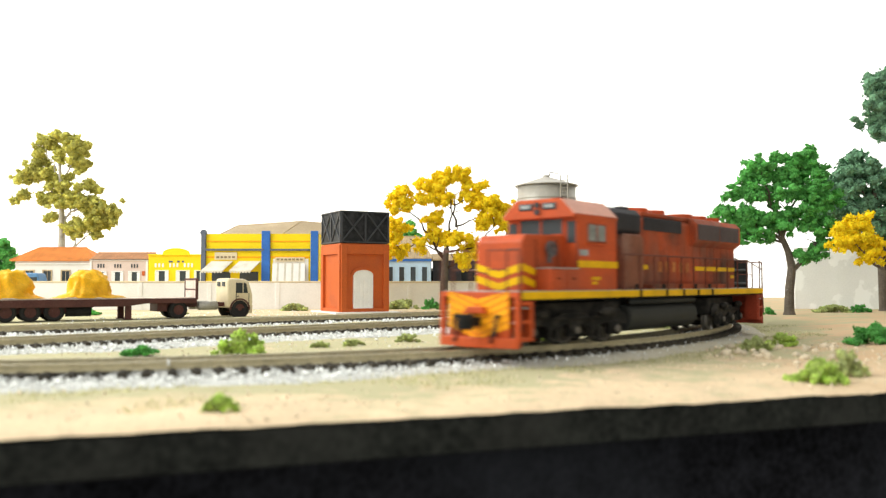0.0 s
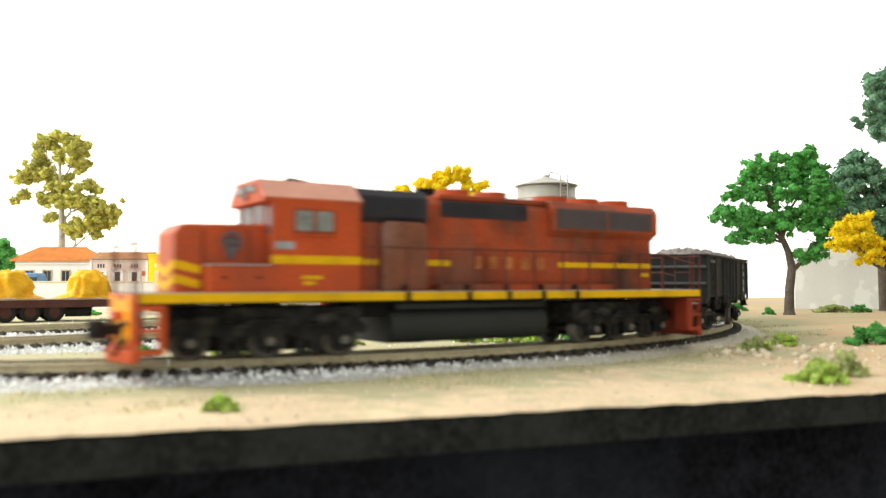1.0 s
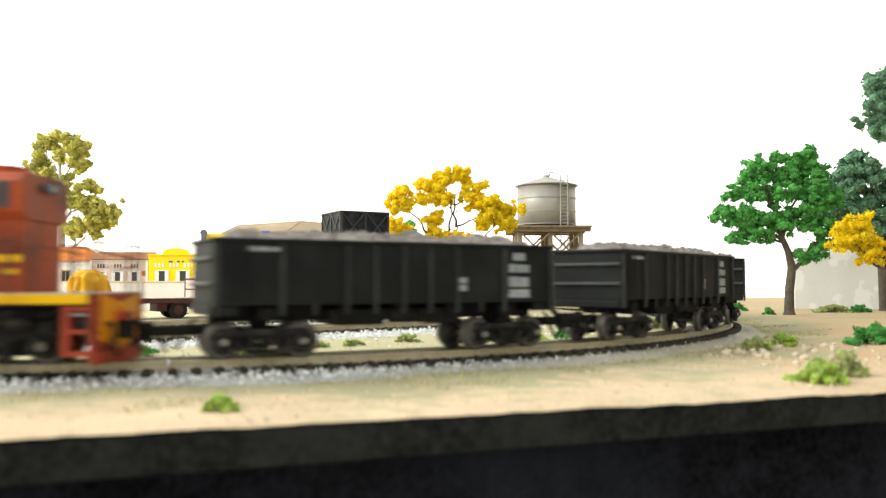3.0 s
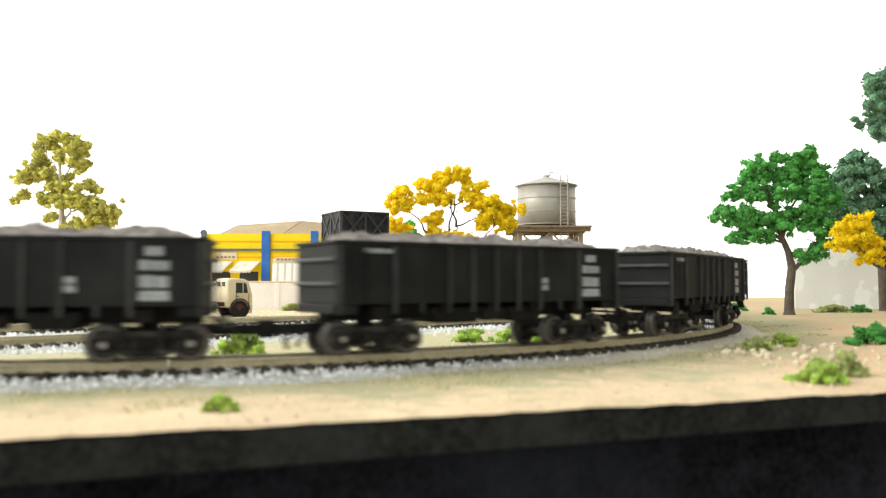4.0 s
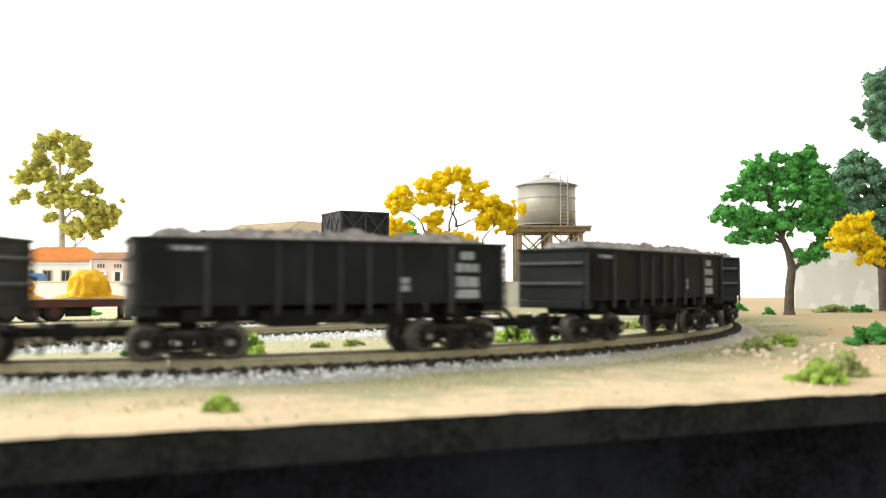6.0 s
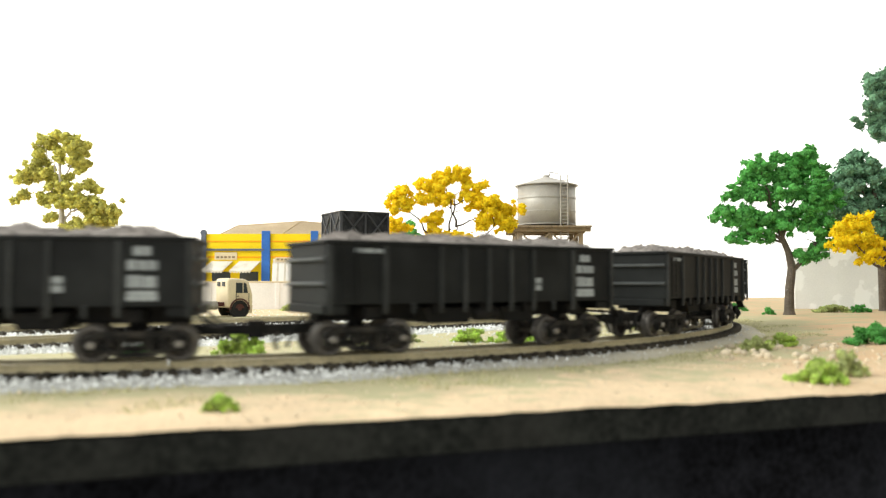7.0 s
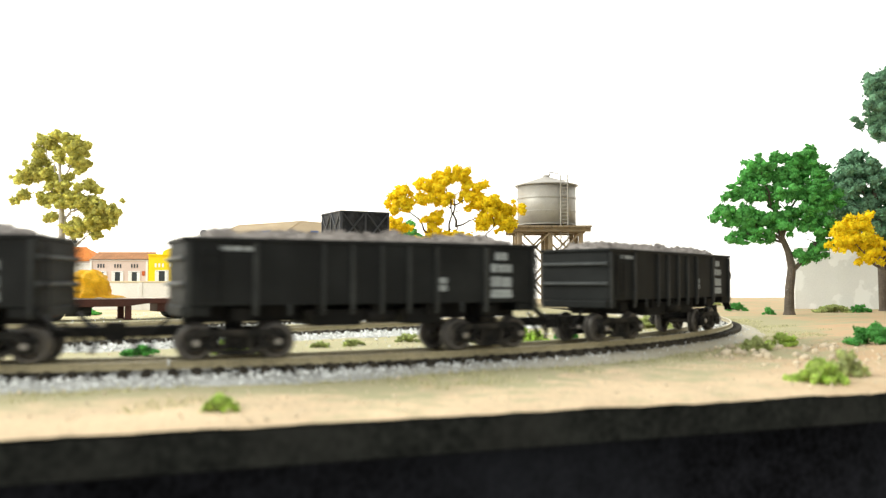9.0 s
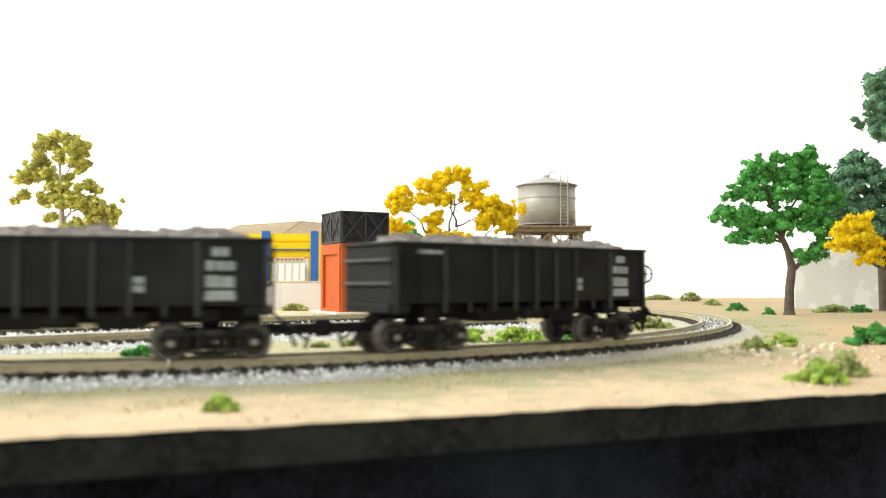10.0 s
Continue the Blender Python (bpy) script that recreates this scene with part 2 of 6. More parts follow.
def box(bm, x, y, z, sx, sy, sz, bevel=0.0, m=None):
    """A box centred on x, y with its base at z."""
    b = bmesh.new()
    bmesh.ops.create_cube(b, size=1.0)
    b.transform(Matrix.Translation((x, y, z + sz / 2)) @ Matrix.Diagonal((sx, sy, sz, 1)))
    if bevel:
        bmesh.ops.bevel(b, geom=list(b.edges), offset=bevel, segments=2, affect="EDGES", profile=0.5)
    if m:
        b.transform(m)
    join(bm, b)
    return bm


def join(bm, b):
    vs = {v: bm.verts.new(v.co) for v in b.verts}
    for f in b.faces:
        bm.faces.new([vs[v] for v in f.verts])
    b.free()


def prism(bm, pts, a, b, axis="y", bevel=0.0):
    """A closed outline pushed from a to b along an axis; pts are the two other coordinates in order."""
    t = bmesh.new()
    put = {"x": lambda p, d: (d, p[0], p[1]), "y": lambda p, d: (p[0], d, p[1]), "z": lambda p, d: (p[0], p[1], d)}[axis]
    lo, hi = [t.verts.new(put(p, a)) for p in pts], [t.verts.new(put(p, b)) for p in pts]
    t.faces.new(lo)
    t.faces.new(hi)
    for i in range(len(pts)):
        j = (i + 1) % len(pts)
        t.faces.new((lo[i], lo[j], hi[j], hi[i]))
    bmesh.ops.recalc_face_normals(t, faces=list(t.faces))
    if bevel:
        bmesh.ops.bevel(t, geom=list(t.edges), offset=bevel, segments=2, affect="EDGES", profile=0.5)
    join(bm, t)
    return bm


def rod(bm, p, q, r, r2=None, n=8):
    p, q = Vector(p), Vector(q)
    t = bmesh.new()
    bmesh.ops.create_cone(t, cap_ends=True, segments=n, radius1=r, radius2=r if r2 is None else r2, depth=(q - p).length)
    t.transform(Matrix.Translation((p + q) / 2) @ (q - p).to_track_quat("Z", "Y").to_matrix().to_4x4())
    join(bm, t)
    return bm


def tube(bm, p, q, r, inner, n=24):
    """A ring-shaped tube from p to q."""
    p, q = Vector(p), Vector(q)
    m = (q - p).to_track_quat("Z", "Y").to_matrix()
    rings = []
    for c, rad in ((p, r), (q, r), (q, inner), (p, inner)):
        rings.append([bm.verts.new(c + m @ Vector((rad * math.cos(2 * math.pi * i / n), rad * math.sin(2 * math.pi * i / n), 0))) for i in range(n)])
    for k in range(4):
        a, b = rings[k], rings[(k + 1) % 4]
        for i in range(n):
            j = (i + 1) % n
            bm.faces.new((a[i], a[j], b[j], b[i]))
    return bm


def stones(name, centres, sizes, mat, seed, parent=None, worn=False):
    """Many little angular stones in one mesh."""
    rng = np.random.default_rng(seed)
    base = np.array([(1, 0, 0), (-1, 0, 0), (0, 1, 0), (0, -1, 0), (0, 0, 1), (0, 0, -1)], float)
    tri = np.array([(0, 2, 4), (2, 1, 4), (1, 3, 4), (3, 0, 4), (2, 0, 5), (1, 2, 5), (3, 1, 5), (0, 3, 5)])
    n = len(centres)
    v = base[None] * (0.65 + 0.7 * rng.random((n, 6, 1))) + rng.normal(0, 0.22, (n, 6, 3))
    if worn:
        base, tri = ball(1)
        v = base[None] * rng.uniform(0.7, 1.15, (n, 1, 3)) + rng.normal(0, 0.1, (n, len(base), 3))
    a = rng.random(n) * 6.283
    c, s = np.cos(a), np.sin(a)
    x, y = v[:, :, 0] * c[:, None] - v[:, :, 1] * s[:, None], v[:, :, 0] * s[:, None] + v[:, :, 1] * c[:, None]
    v = np.stack([x, y, v[:, :, 2]], 2) * sizes[:, None, None] + centres[:, None, :]
    f = (tri[None] + len(base) * np.arange(n)[:, None, None]).reshape(-1, 3)
    return raw(name, v.reshape(-1, 3), f, mat, parent, worn)


def ball(level):
    b = bmesh.new()
    bmesh.ops.create_icosphere(b, subdivisions=level, radius=1.0)
    v = np.array([p.co[:] for p in b.verts])
    f = np.array([[q.index for q in p.verts] for p in b.faces])
    b.free()
    return v, f


BALLS = {2: ball(2), 3: ball(3), 4: ball(4)}


def leaves(name, clumps, count, size, mat, seed, parent=None, level=3):
    """Crumbled foam foliage: knobbly uneven clumps (x, y, z, rx, rz) with many small flakes over them."""
    rng = np.random.default_rng(seed)
    bv, bf = BALLS[level]
    verts, faces, n0 = [], [], 0
    wts = np.array([c[3] * c[4] for c in clumps])
    per = np.maximum(8, (count * wts / wts.sum()).astype(int))
    pts = []
    for (x, y, z, rx, rz), k in zip(clumps, per):
        s = 2.6 / max(size, 0.4)
        off = rng.random(3) * 50
        q = bv * np.array([rx, rx, rz])
        lump = np.array([0.80 + 0.34 * noise.noise(Vector(p * 0.11 * s + off)) + 0.22 * noise.noise(Vector(p * 0.27 * s + off)) + 0.12 * noise.noise(Vector(p * 0.6 * s + off)) for p in q])
        verts.append(q * lump[:, None] + np.array([x, y, z]))
        faces.append(bf + n0)
        n0 += len(bv)
        i = rng.integers(0, len(bv), k)
        pts.append(q[i] * (lump[i] * rng.uniform(0.92, 1.16, k))[:, None] + rng.normal(0, size * 0.4, (k, 3)) + np.array([x, y, z]))
    p = np.concatenate(pts)
    n = len(p)
    base = np.array([(-1, -0.6, 0), (0.9, -0.8, 0.2), (1.1, 0.7, -0.1), (-0.8, 0.8, 0.3), (0, 0, 0.9)], float)
    v = base[None] * (0.6 + 0.8 * rng.random((n, 5, 1))) + rng.normal(0, 0.25, (n, 5, 3))
    q = rng.normal(0, 1, (n, 4))
    q /= np.linalg.norm(q, axis=1)[:, None]
    u3 = np.repeat(q[:, None, 1:], 5, 1)
    t = 2 * np.cross(u3, v)
    v = v + q[:, :1][:, :, None] * t + np.cross(u3, t)
    v = v * (size * (0.45 + 0.7 * rng.random(n)))[:, None, None] + p[:, None, :]
    tri = np.array([(0, 1, 4), (1, 2, 4), (2, 3, 4), (3, 0, 4), (0, 2, 1), (0, 3, 2)])
    f = (tri[None] + 5 * np.arange(n)[:, None, None]).reshape(-1, 3) + n0
    return raw(name, np.concatenate(verts + [v.reshape(-1, 3)]), np.concatenate(faces + [f]), mat, parent)


# ---- plan of the layout ----
CX, CY, R = -210.3, 649.1, 405.0          # the loop of the main line
EDGE = Vector((-86.3, 162.0))             # a point on the board's front edge
E_DIR = Vector((0.943, 0.332)).normalized()
N_DIR = Vector((-E_DIR.y, E_DIR.x))
YARD_A, YARD_DIR = Vector((-194.0, 359.0)), Vector((192.6, 171.4)).normalized()
SIDE_A, SIDE_DIR = Vector((-246.4, 455.5)), Vector((244.6, 228.5)).normalized()


def height(x, y):
    """The soil's height: a low strip in front, a shallow bed under the tracks and a raised yard behind."""
    d = abs(math.hypot(x - CX, y - CY) - R)
    inside = (Vector((x, y)) - SIDE_A).dot(Vector((-SIDE_DIR.y, SIDE_DIR.x)))
    z = -6.2 + 4.2 * min(1, max(0, (inside + 60) / 110))
    if x > 120:
        z += 2.6 * min(1, (x - 120) / 160) * min(1, max(0, (d - 26) / 70))
    z += 0.9 * noise.noise((x * 0.02, y * 0.02, 0)) + 0.35 * noise.noise((x * 0.09, y * 0.09, 3)) + 0.18 * noise.noise((x * 0.35, y * 0.35, 7))
    k = min(1, max(0, (d - 13) / 10))
    return -5.2 * (1 - k) + z * k


def build_ground():
    us = np.concatenate([np.arange(-940, -160, 14), np.arange(-160, 420, 3.0), np.arange(420, 1050, 14)])
    ns = np.concatenate([np.arange(0, 260, 3.0), np.arange(260, 620, 7), np.arange(620, 1260, 16)])
    verts = []
    for n in ns:
        for u in us:
            p = EDGE + E_DIR * float(u) + N_DIR * float(n)
            z = height(p.x, p.y)
            if n < 6:
                z -= 0.9 * (1 - n / 6) ** 2 + 0.25 * noise.noise((u * 0.25, 0, 2))
            verts.append((p.x, p.y, z))
    w = len(us)
    faces = [(j * w + i, j * w + i + 1, (j + 1) * w + i + 1, (j + 1) * w + i) for j in range(len(ns) - 1) for i in range(w - 1)]
    g = raw("ground", verts, faces, SOIL, smooth=True)
    maps = [covers(v[0], v[1]) for v in verts]
    for i, key in enumerate(("earth", "turf")):
        layer = g.data.attributes.new(key, "FLOAT", "POINT")
        layer.data.foreach_set("value", [c[i] for c in maps])
    tagged(g, "sandy model railway scenery with dusty green patches", "ground", kind="structure")
    # the board that carries the scenery
    b = bmesh.new()
    m = Matrix.Translation((EDGE.x, EDGE.y, 0)) @ Matrix.Rotation(math.atan2(E_DIR.y, E_DIR.x), 4, "Z")
    box(b, 50, 6.5, -15.9, 2000, 12, 8.5, 0.4, m)
    box(b, 50, 640, -15.7, 1990, 1254, 5, 0, m)
    tagged(finish("board_front", b, FASCIA), "black painted edge of the layout board", "board", kind="structure")
    b = bmesh.new()
    box(b, 50, 620, -980, 1900, 1200, 963.8, 0.4, m)
    tagged(finish("board_apron", b, APRON), "black apron under the layout board", "board", kind="structure")
    b = bmesh.new()
    box(b, 0, 600, -1000, 6000, 6000, 20)
    tagged(finish("floor", b, FASCIA), "dark floor of the room far below the layout", "floor", kind="structure")


def build_backdrop():
    pts = [(-1500, 1150), (-700, 1290), (0, 1330), (560, 1290), (790, 1130)]
    b = bmesh.new()
    back = [(x + 6, y + 8) for x, y in reversed(pts)]
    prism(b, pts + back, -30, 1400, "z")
    # Out-of-view wall, added only to hold back light from the right.
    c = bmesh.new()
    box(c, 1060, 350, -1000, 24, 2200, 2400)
    tagged(finish("wall_east", c, DIMMING_WALL), "unseen dark grey wall added to dim light from the right", "wall", kind="structure")
    tagged(finish("backdrop", b, backdrop_mat), "plain white backdrop wall behind the layout, made to glow", "backdrop", kind="structure")


# ---- track ----
def on_loop(theta, off=0.0):
    return CX + (R + off) * math.sin(theta), CY - (R + off) * math.cos(theta)


RAIL_OUT = [(-1.25, -2.5), (1.25, -2.5), (1.25, -2.1), (0.3, -1.8), (0.3, -0.75), (0.5, -0.6), (0.5, -0.05), (0.42, 0.0), (-0.42, 0.0), (-0.5, -0.05), (-0.5, -0.6), (-0.3, -0.75), (-0.3, -1.8), (-1.25, -2.1)]


def rail_mesh(name, path, parent):
    """Sweeps the rail's profile along a list of (x, y, side vector)."""
    v, f, k = [], [], len(RAIL_OUT)
    for x, y, (sx, sy) in path:
        v += [(x + sx * a, y + sy * a, z) for a, z in RAIL_OUT]
    for i in range(len(path) - 1):
        for j in range(k):
            q = (j + 1) % k
            f.append((i * k + j, i * k + q, (i + 1) * k + q, (i + 1) * k + j))
    ob = raw(name, v, f, RAIL, parent)
    ob.data.materials.append(RAIL_TOP)
    for i, p in enumerate(ob.data.polygons):
        if i % k in (6, 7, 8):
            p.material_index = 1
    return ob


def sleeper_mesh():
    b = bmesh.new()
    box(b, 0, 0, -4.3, 2.7, 30, 1.8, 0.25)
    for s in (-8.75, 8.75):
        box(b, 0, s - 1.7, -2.6, 1.5, 0.9, 0.45)
        box(b, 0, s + 1.7, -2.6, 1.5, 0.9, 0.45)
    b.transform(Matrix.Scale(MM, 4))
    me = bpy.data.meshes.new("sleeper")
    b.to_mesh(me)
    b.free()
    me.materials.append(SLEEPER)
    return me


SLEEPER_MESH = sleeper_mesh()


def lay_sleeper(parent, x, y, rz):
    ob = new("sleeper", SLEEPER_MESH)
    ob.parent = parent
    ob.matrix_basis = spot(x, y, random.uniform(-0.15, 0.1), 0, 0, rz + random.uniform(-1.2, 1.2))


def bare(t, o):
    """How far the ballast on the shoulders has given way to soil."""
    start = 0.42 if o > 0 else 0.72
    return min(1.0, max(0.0, (t - start) / 0.36)) * min(1.0, max(0.0, (abs(o) - 9) / 6))


def build_tracks():
    main = tagged(new("main_track"), "curved main line track with tarnished rails and dark sleepers", "railway track", kind="structure")
    for off in (-8.75, 8.75):
        path = [(*on_loop(t, off), (math.sin(t), -math.cos(t))) for t in np.linspace(-0.9, 4.2, 260)]
        rail_mesh("rail", path, main)
    x, y = on_loop(math.radians(17.6), 9.6)
    b = bmesh.new()
    box(b, 0, 0, -1.3, 0.9, 0.9, 1.9, 0.15)
    j = part("rail_joint", b, WHITE, main, "pale rail joint")
    j.matrix_basis = spot(x, y, 0, 0, 0, 17.6)
    step = 6.9 / R
    far = []
    for i in range(int(5.1 / step)):
        t = -0.9 + i * step
        x, y = on_loop(t)
        if -0.35 < t < 1.75:
            lay_sleeper(main, x, y, math.degrees(t))
        else:
            far.append((x, y, t))
    b = bmesh.new()
    for x, y, t in far:
        box(b, 0, 0, -4.3, 2.7, 30, 1.8, 0, Matrix.Translation((x, y, 0)) @ Matrix.Rotation(t, 4, "Z"))
    tagged(part("far_sleepers", b, SLEEPER, main), kind="stuff")
    rng = np.random.default_rng(5)
    n = 24000
    t = rng.uniform(-0.4, 1.9, n)
    o = rng.uniform(-27, 29, n)
    thin = np.array([bare(a, c) for a, c in zip(t, o)])
    keep = (np.abs(np.abs(o) - 8.75) > 1.6) & (rng.random(n) > thin * 0.86)
    t, o, thin = t[keep], o[keep], thin[keep]
    z = np.where(np.abs(o) < 7, -2.7, np.where(np.abs(o) < 14, -4.1, np.where(np.abs(o) < 16, -4.25, -4.3 - (np.abs(o) - 16) * 0.25))) + rng.normal(0, 0.35, len(o))
    r = R + o
    size = rng.uniform(0.4, 1.0, len(o)) * np.where(np.abs(o) < 7, 0.52, np.where(np.abs(o) < 15, 0.7, 1.05)) * (1 - 0.45 * thin)
    s = stones("ballast", np.stack([CX + r * np.sin(t), CY - r * np.cos(t), z], 1), size, STONE, 6)
    tagged(s, "pale grey crushed stone ballast along the curved track", "ballast", kind="stuff")
    for name, a, d, l0, l1 in (("yard_track", YARD_A, YARD_DIR, -140, 330), ("siding_track", SIDE_A, SIDE_DIR, -160, 400)):
        tr = tagged(new(name), "straight yard track with tarnished rails in pale gravel", "railway track", kind="structure")
        side = Vector((d.y, -d.x))
        for off in (-8.75, 8.75):
            path = [(*(a + d * l + side * off), (side.x, side.y)) for l in np.linspace(l0, l1, 24)]
            rail_mesh("rail", path, tr)
        rz = math.degrees(math.atan2(d.y, d.x))
        for i in range(int((l1 - l0) / 6.9)):
            p = a + d * (l0 + 6.9 * i)
            lay_sleeper(tr, p.x, p.y, rz)
        n = 7500
        l, o = rng.uniform(l0, l1, n), rng.uniform(-27, 27, n)
        keep = np.abs(np.abs(o) - 8.75) > 1.5
        l, o = l[keep], o[keep]
        z = np.where(np.abs(o) < 15, -3.9, -3.9 - (np.abs(o) - 15) * 0.2) + rng.normal(0, 0.3, len(o))
        c = np.stack([a.x + d.x * l + side.x * o, a.y + d.y * l + side.y * o, z], 1)
        s = stones("yard_ballast", c, rng.uniform(0.4, 1.0, len(o)), STONE, 9)
        tagged(s, "pale grey gravel round the yard tracks", "ballast", kind="stuff")
    # a compact gravel bed under the loose stones
    v, f = [], []
    prof = [(-28, -6.6), (-24, -5.4), (-16, -4.7), (0, -4.6), (16, -4.7), (25, -5.6), (30, -7.0)]
    ts = np.linspace(-0.9, 4.2, 300)
    for t in ts:
        for o, z in prof:
            v.append((*on_loop(t, o), z + 0.2 * noise.noise((t * 90, o, 0))))
    k = len(prof)
    f = [(i * k + j, i * k + j + 1, (i + 1) * k + j + 1, (i + 1) * k + j) for i in range(len(ts) - 1) for j in range(k - 1)]
    bed = raw("gravel_bed", v, f, BED, smooth=True)
    layer = bed.data.attributes.new("soil", "FLOAT", "POINT")
    layer.data.foreach_set("value", [bare(t, o) * (0.8 + 0.4 * noise.noise((t * 40, o * 0.3, 2))) for t in ts for o, z in prof])
    tagged(bed, "grey gravel bed under the curved track", "gravel bed", kind="structure")
    for a, d, l0, l1 in ((YARD_A, YARD_DIR, -140, 330), (SIDE_A, SIDE_DIR, -160, 400)):
        side = Vector((d.y, -d.x))
        v = []
        ls = np.linspace(l0, l1, 60)
        for l in ls:
            for o, z in ((-28, -6.4), (-16, -4.2), (0, -4.0), (16, -4.2), (28, -6.4)):
                p = a + d * float(l) + side * o
                v.append((p.x, p.y, z + 0.2 * noise.noise((l * 0.2, o, 4))))
        f = [(i * 5 + j, i * 5 + j + 1, (i + 1) * 5 + j + 1, (i + 1) * 5 + j) for i in range(len(ls) - 1) for j in range(4)]
        tagged(raw("gravel_bed", v, f, BED, smooth=True), "grey gravel bed under the straight yard track", "gravel bed", kind="structure")


def bed_material():
    """Grey gravel that gives way to tan soil where the ballast thins out."""
    m = material("fine_grey_gravel", (0.58, 0.58, 0.56), 0.9, vary=0.3, scale=260, fine=900, bump=1.0)
    n, l = m.node_tree.nodes, m.node_tree.links
    b = n["Principled BSDF"]
    at, mx = n.new("ShaderNodeAttribute"), n.new("ShaderNodeMix")
    at.attribute_name = "soil"
    mx.data_type = "RGBA"
    l.new(at.outputs["Fac"], mx.inputs["Factor"])
    l.new(b.inputs["Base Color"].links[0].from_socket, mx.inputs["A"])
    mx.inputs["B"].default_value = (0.57, 0.51, 0.38, 1)
    l.new(mx.outputs["Result"], b.inputs["Base Color"])
    return m


BED = bed_material()


# ---- train ----
def wheelset(parent, u, r, gauge=8.75, face=1.9):
    """An axle with two flanged wheels, as one turning part."""
    b = bmesh.new()
    rod(b, (0, -gauge, 0), (0, gauge, 0), 1.1, n=10)
    for s in (-1, 1):
        y = s * gauge
        tube(b, (0, y - s * 1.2, 0), (0, y + s * face / 2, 0), r, r * 0.72, 28)
        tube(b, (0, y - s * 1.9, 0), (0, y - s * 1.2, 0), r + 0.7, r * 0.72, 28)
        rod(b, (0, y - s * 0.9, 0), (0, y + s * 0.2, 0), r * 0.74, n=24)
        rod(b, (0, y, 0), (0, y + s * 1.0, 0), r * 0.32, n=14)
        for k in range(4):
            a = math.pi / 2 * k
            rod(b, (r * 0.2 * math.cos(a), y + s * 0.3, r * 0.2 * math.sin(a)), (r * 0.74 * math.cos(a), y + s * 0.3, r * 0.74 * math.sin(a)), 0.4, n=5)
    w = part("wheelset", b, STEEL_WHEEL, parent, "dusty grey steel wheels on an axle", True)
    w.matrix_basis = spot(u, 0, r)
    return w


STEEL_WHEEL = material("dusty_wheel_steel", (0.15, 0.14, 0.13), 0.5, 0.4, vary=0.3, bump=0.15, dirt_or_glare=(0.2, 0.17, 0.13), dirt_or_glare_amount=0.6, dirt_or_glare_scale=200)


def wagon_bogie(parent, u, turn, axles):
    root = bmesh.new()
    box(root, 0, 0, 6.2, 7, 23, 3.2, 0.4)
    rod(root, (0, 0, 9), (0, 0, 12.5), 3.2, n=14)
    bg = part("bogie", root, BOGIE, parent, "dusty black two-axle bogie")
    bg.matrix_basis = spot(u, 0, 0, 0, 0, turn)
    for s in (-1, 1):
        b = bmesh.new()
        y0, y1 = s * 11.0, s * 13.0
        a, c = min(y0, y1), max(y0, y1)
        prism(b, [(-15.5, 7.6), (-11, 9.6), (11, 9.6), (15.5, 7.6), (15.5, 6.0), (10, 7.6), (-10, 7.6), (-15.5, 6.0)], a, c, "y", 0.2)
        prism(b, [(-11, 4.6), (-5.5, 1.7), (5.5, 1.7), (11, 4.6), (10.2, 5.8), (4.6, 3.2), (-4.6, 3.2), (-10.2, 5.8)], a, c, "y", 0.15)
        for k in (-1, 1):
            prism(b, [(k * 3.2, 2.6), (k * 4.8, 2.6), (k * 4.8, 8), (k * 3.2, 8)], a, c, "y")
            prism(b, [(k * 9.4, 4.2), (k * 11, 4.2), (k * 7, 8), (k * 5.4, 8)], a, c, "y")
            box(b, k * 12.5, (a + c) / 2, 3.2, 4.6, 2.6, 4.8, 0.5)
            rod(b, (k * 12.5, c if s > 0 else a, 5.6), (k * 12.5, (c if s > 0 else a) + s * 1.0, 5.6), 1.9, 1.5, 14)
        for k in (-1.7, 0, 1.7):
            rod(b, (k, (a + c) / 2, 2.8), (k, (a + c) / 2, 6.5), 0.75, n=8)
        part("side_frame", b, BOGIE, bg)
        for k in (-1, 1):
            b = bmesh.new()
            rod(b, (k * 12.5, s * 13.9, 5.6), (k * 12.5, s * 14.5, 5.6), 1.25, 0.9, 12)
            part("axle_cap", b, STEEL, bg)
    for k in (-1, 1):
        axles.append((wheelset(bg, k * 12.5, 5.6), 5.6))
    b = bmesh.new()
    for k in (-1, 1):
        for s in (-1, 1):
            box(b, k * 5.6, s * 8.5, 3.0, 1.2, 2.6, 4.6, 0.3)
        box(b, k * 5.6, 0, 4.2, 0.9, 20, 1.1, 0.2)
    part("brake_gear", b, BOGIE, bg)
    return bg


def add_handwheel(w, L=63.0):
    """The brake wheel on the trailing end of the last wagon."""
    b = bmesh.new()
    x = -L - 6.8
    tube(b, (x, 10.5, 28), (x - 0.7, 10.5, 28), 3.9, 3.2, 22)
    for k in range(5):
        a = 2 * math.pi * k / 5
        rod(b, (x - 0.35, 10.5, 28), (x - 0.35, 10.5 + 3.5 * math.cos(a), 28 + 3.5 * math.sin(a)), 0.3, n=5)
    rod(b, (-L, 10.5, 28), (x, 10.5, 28), 0.9, n=8)
    box(b, -L - 2.2, 10.5, 24, 3.6, 4.5, 7, 0.3)
    part("handwheel", b, BLACK, w)


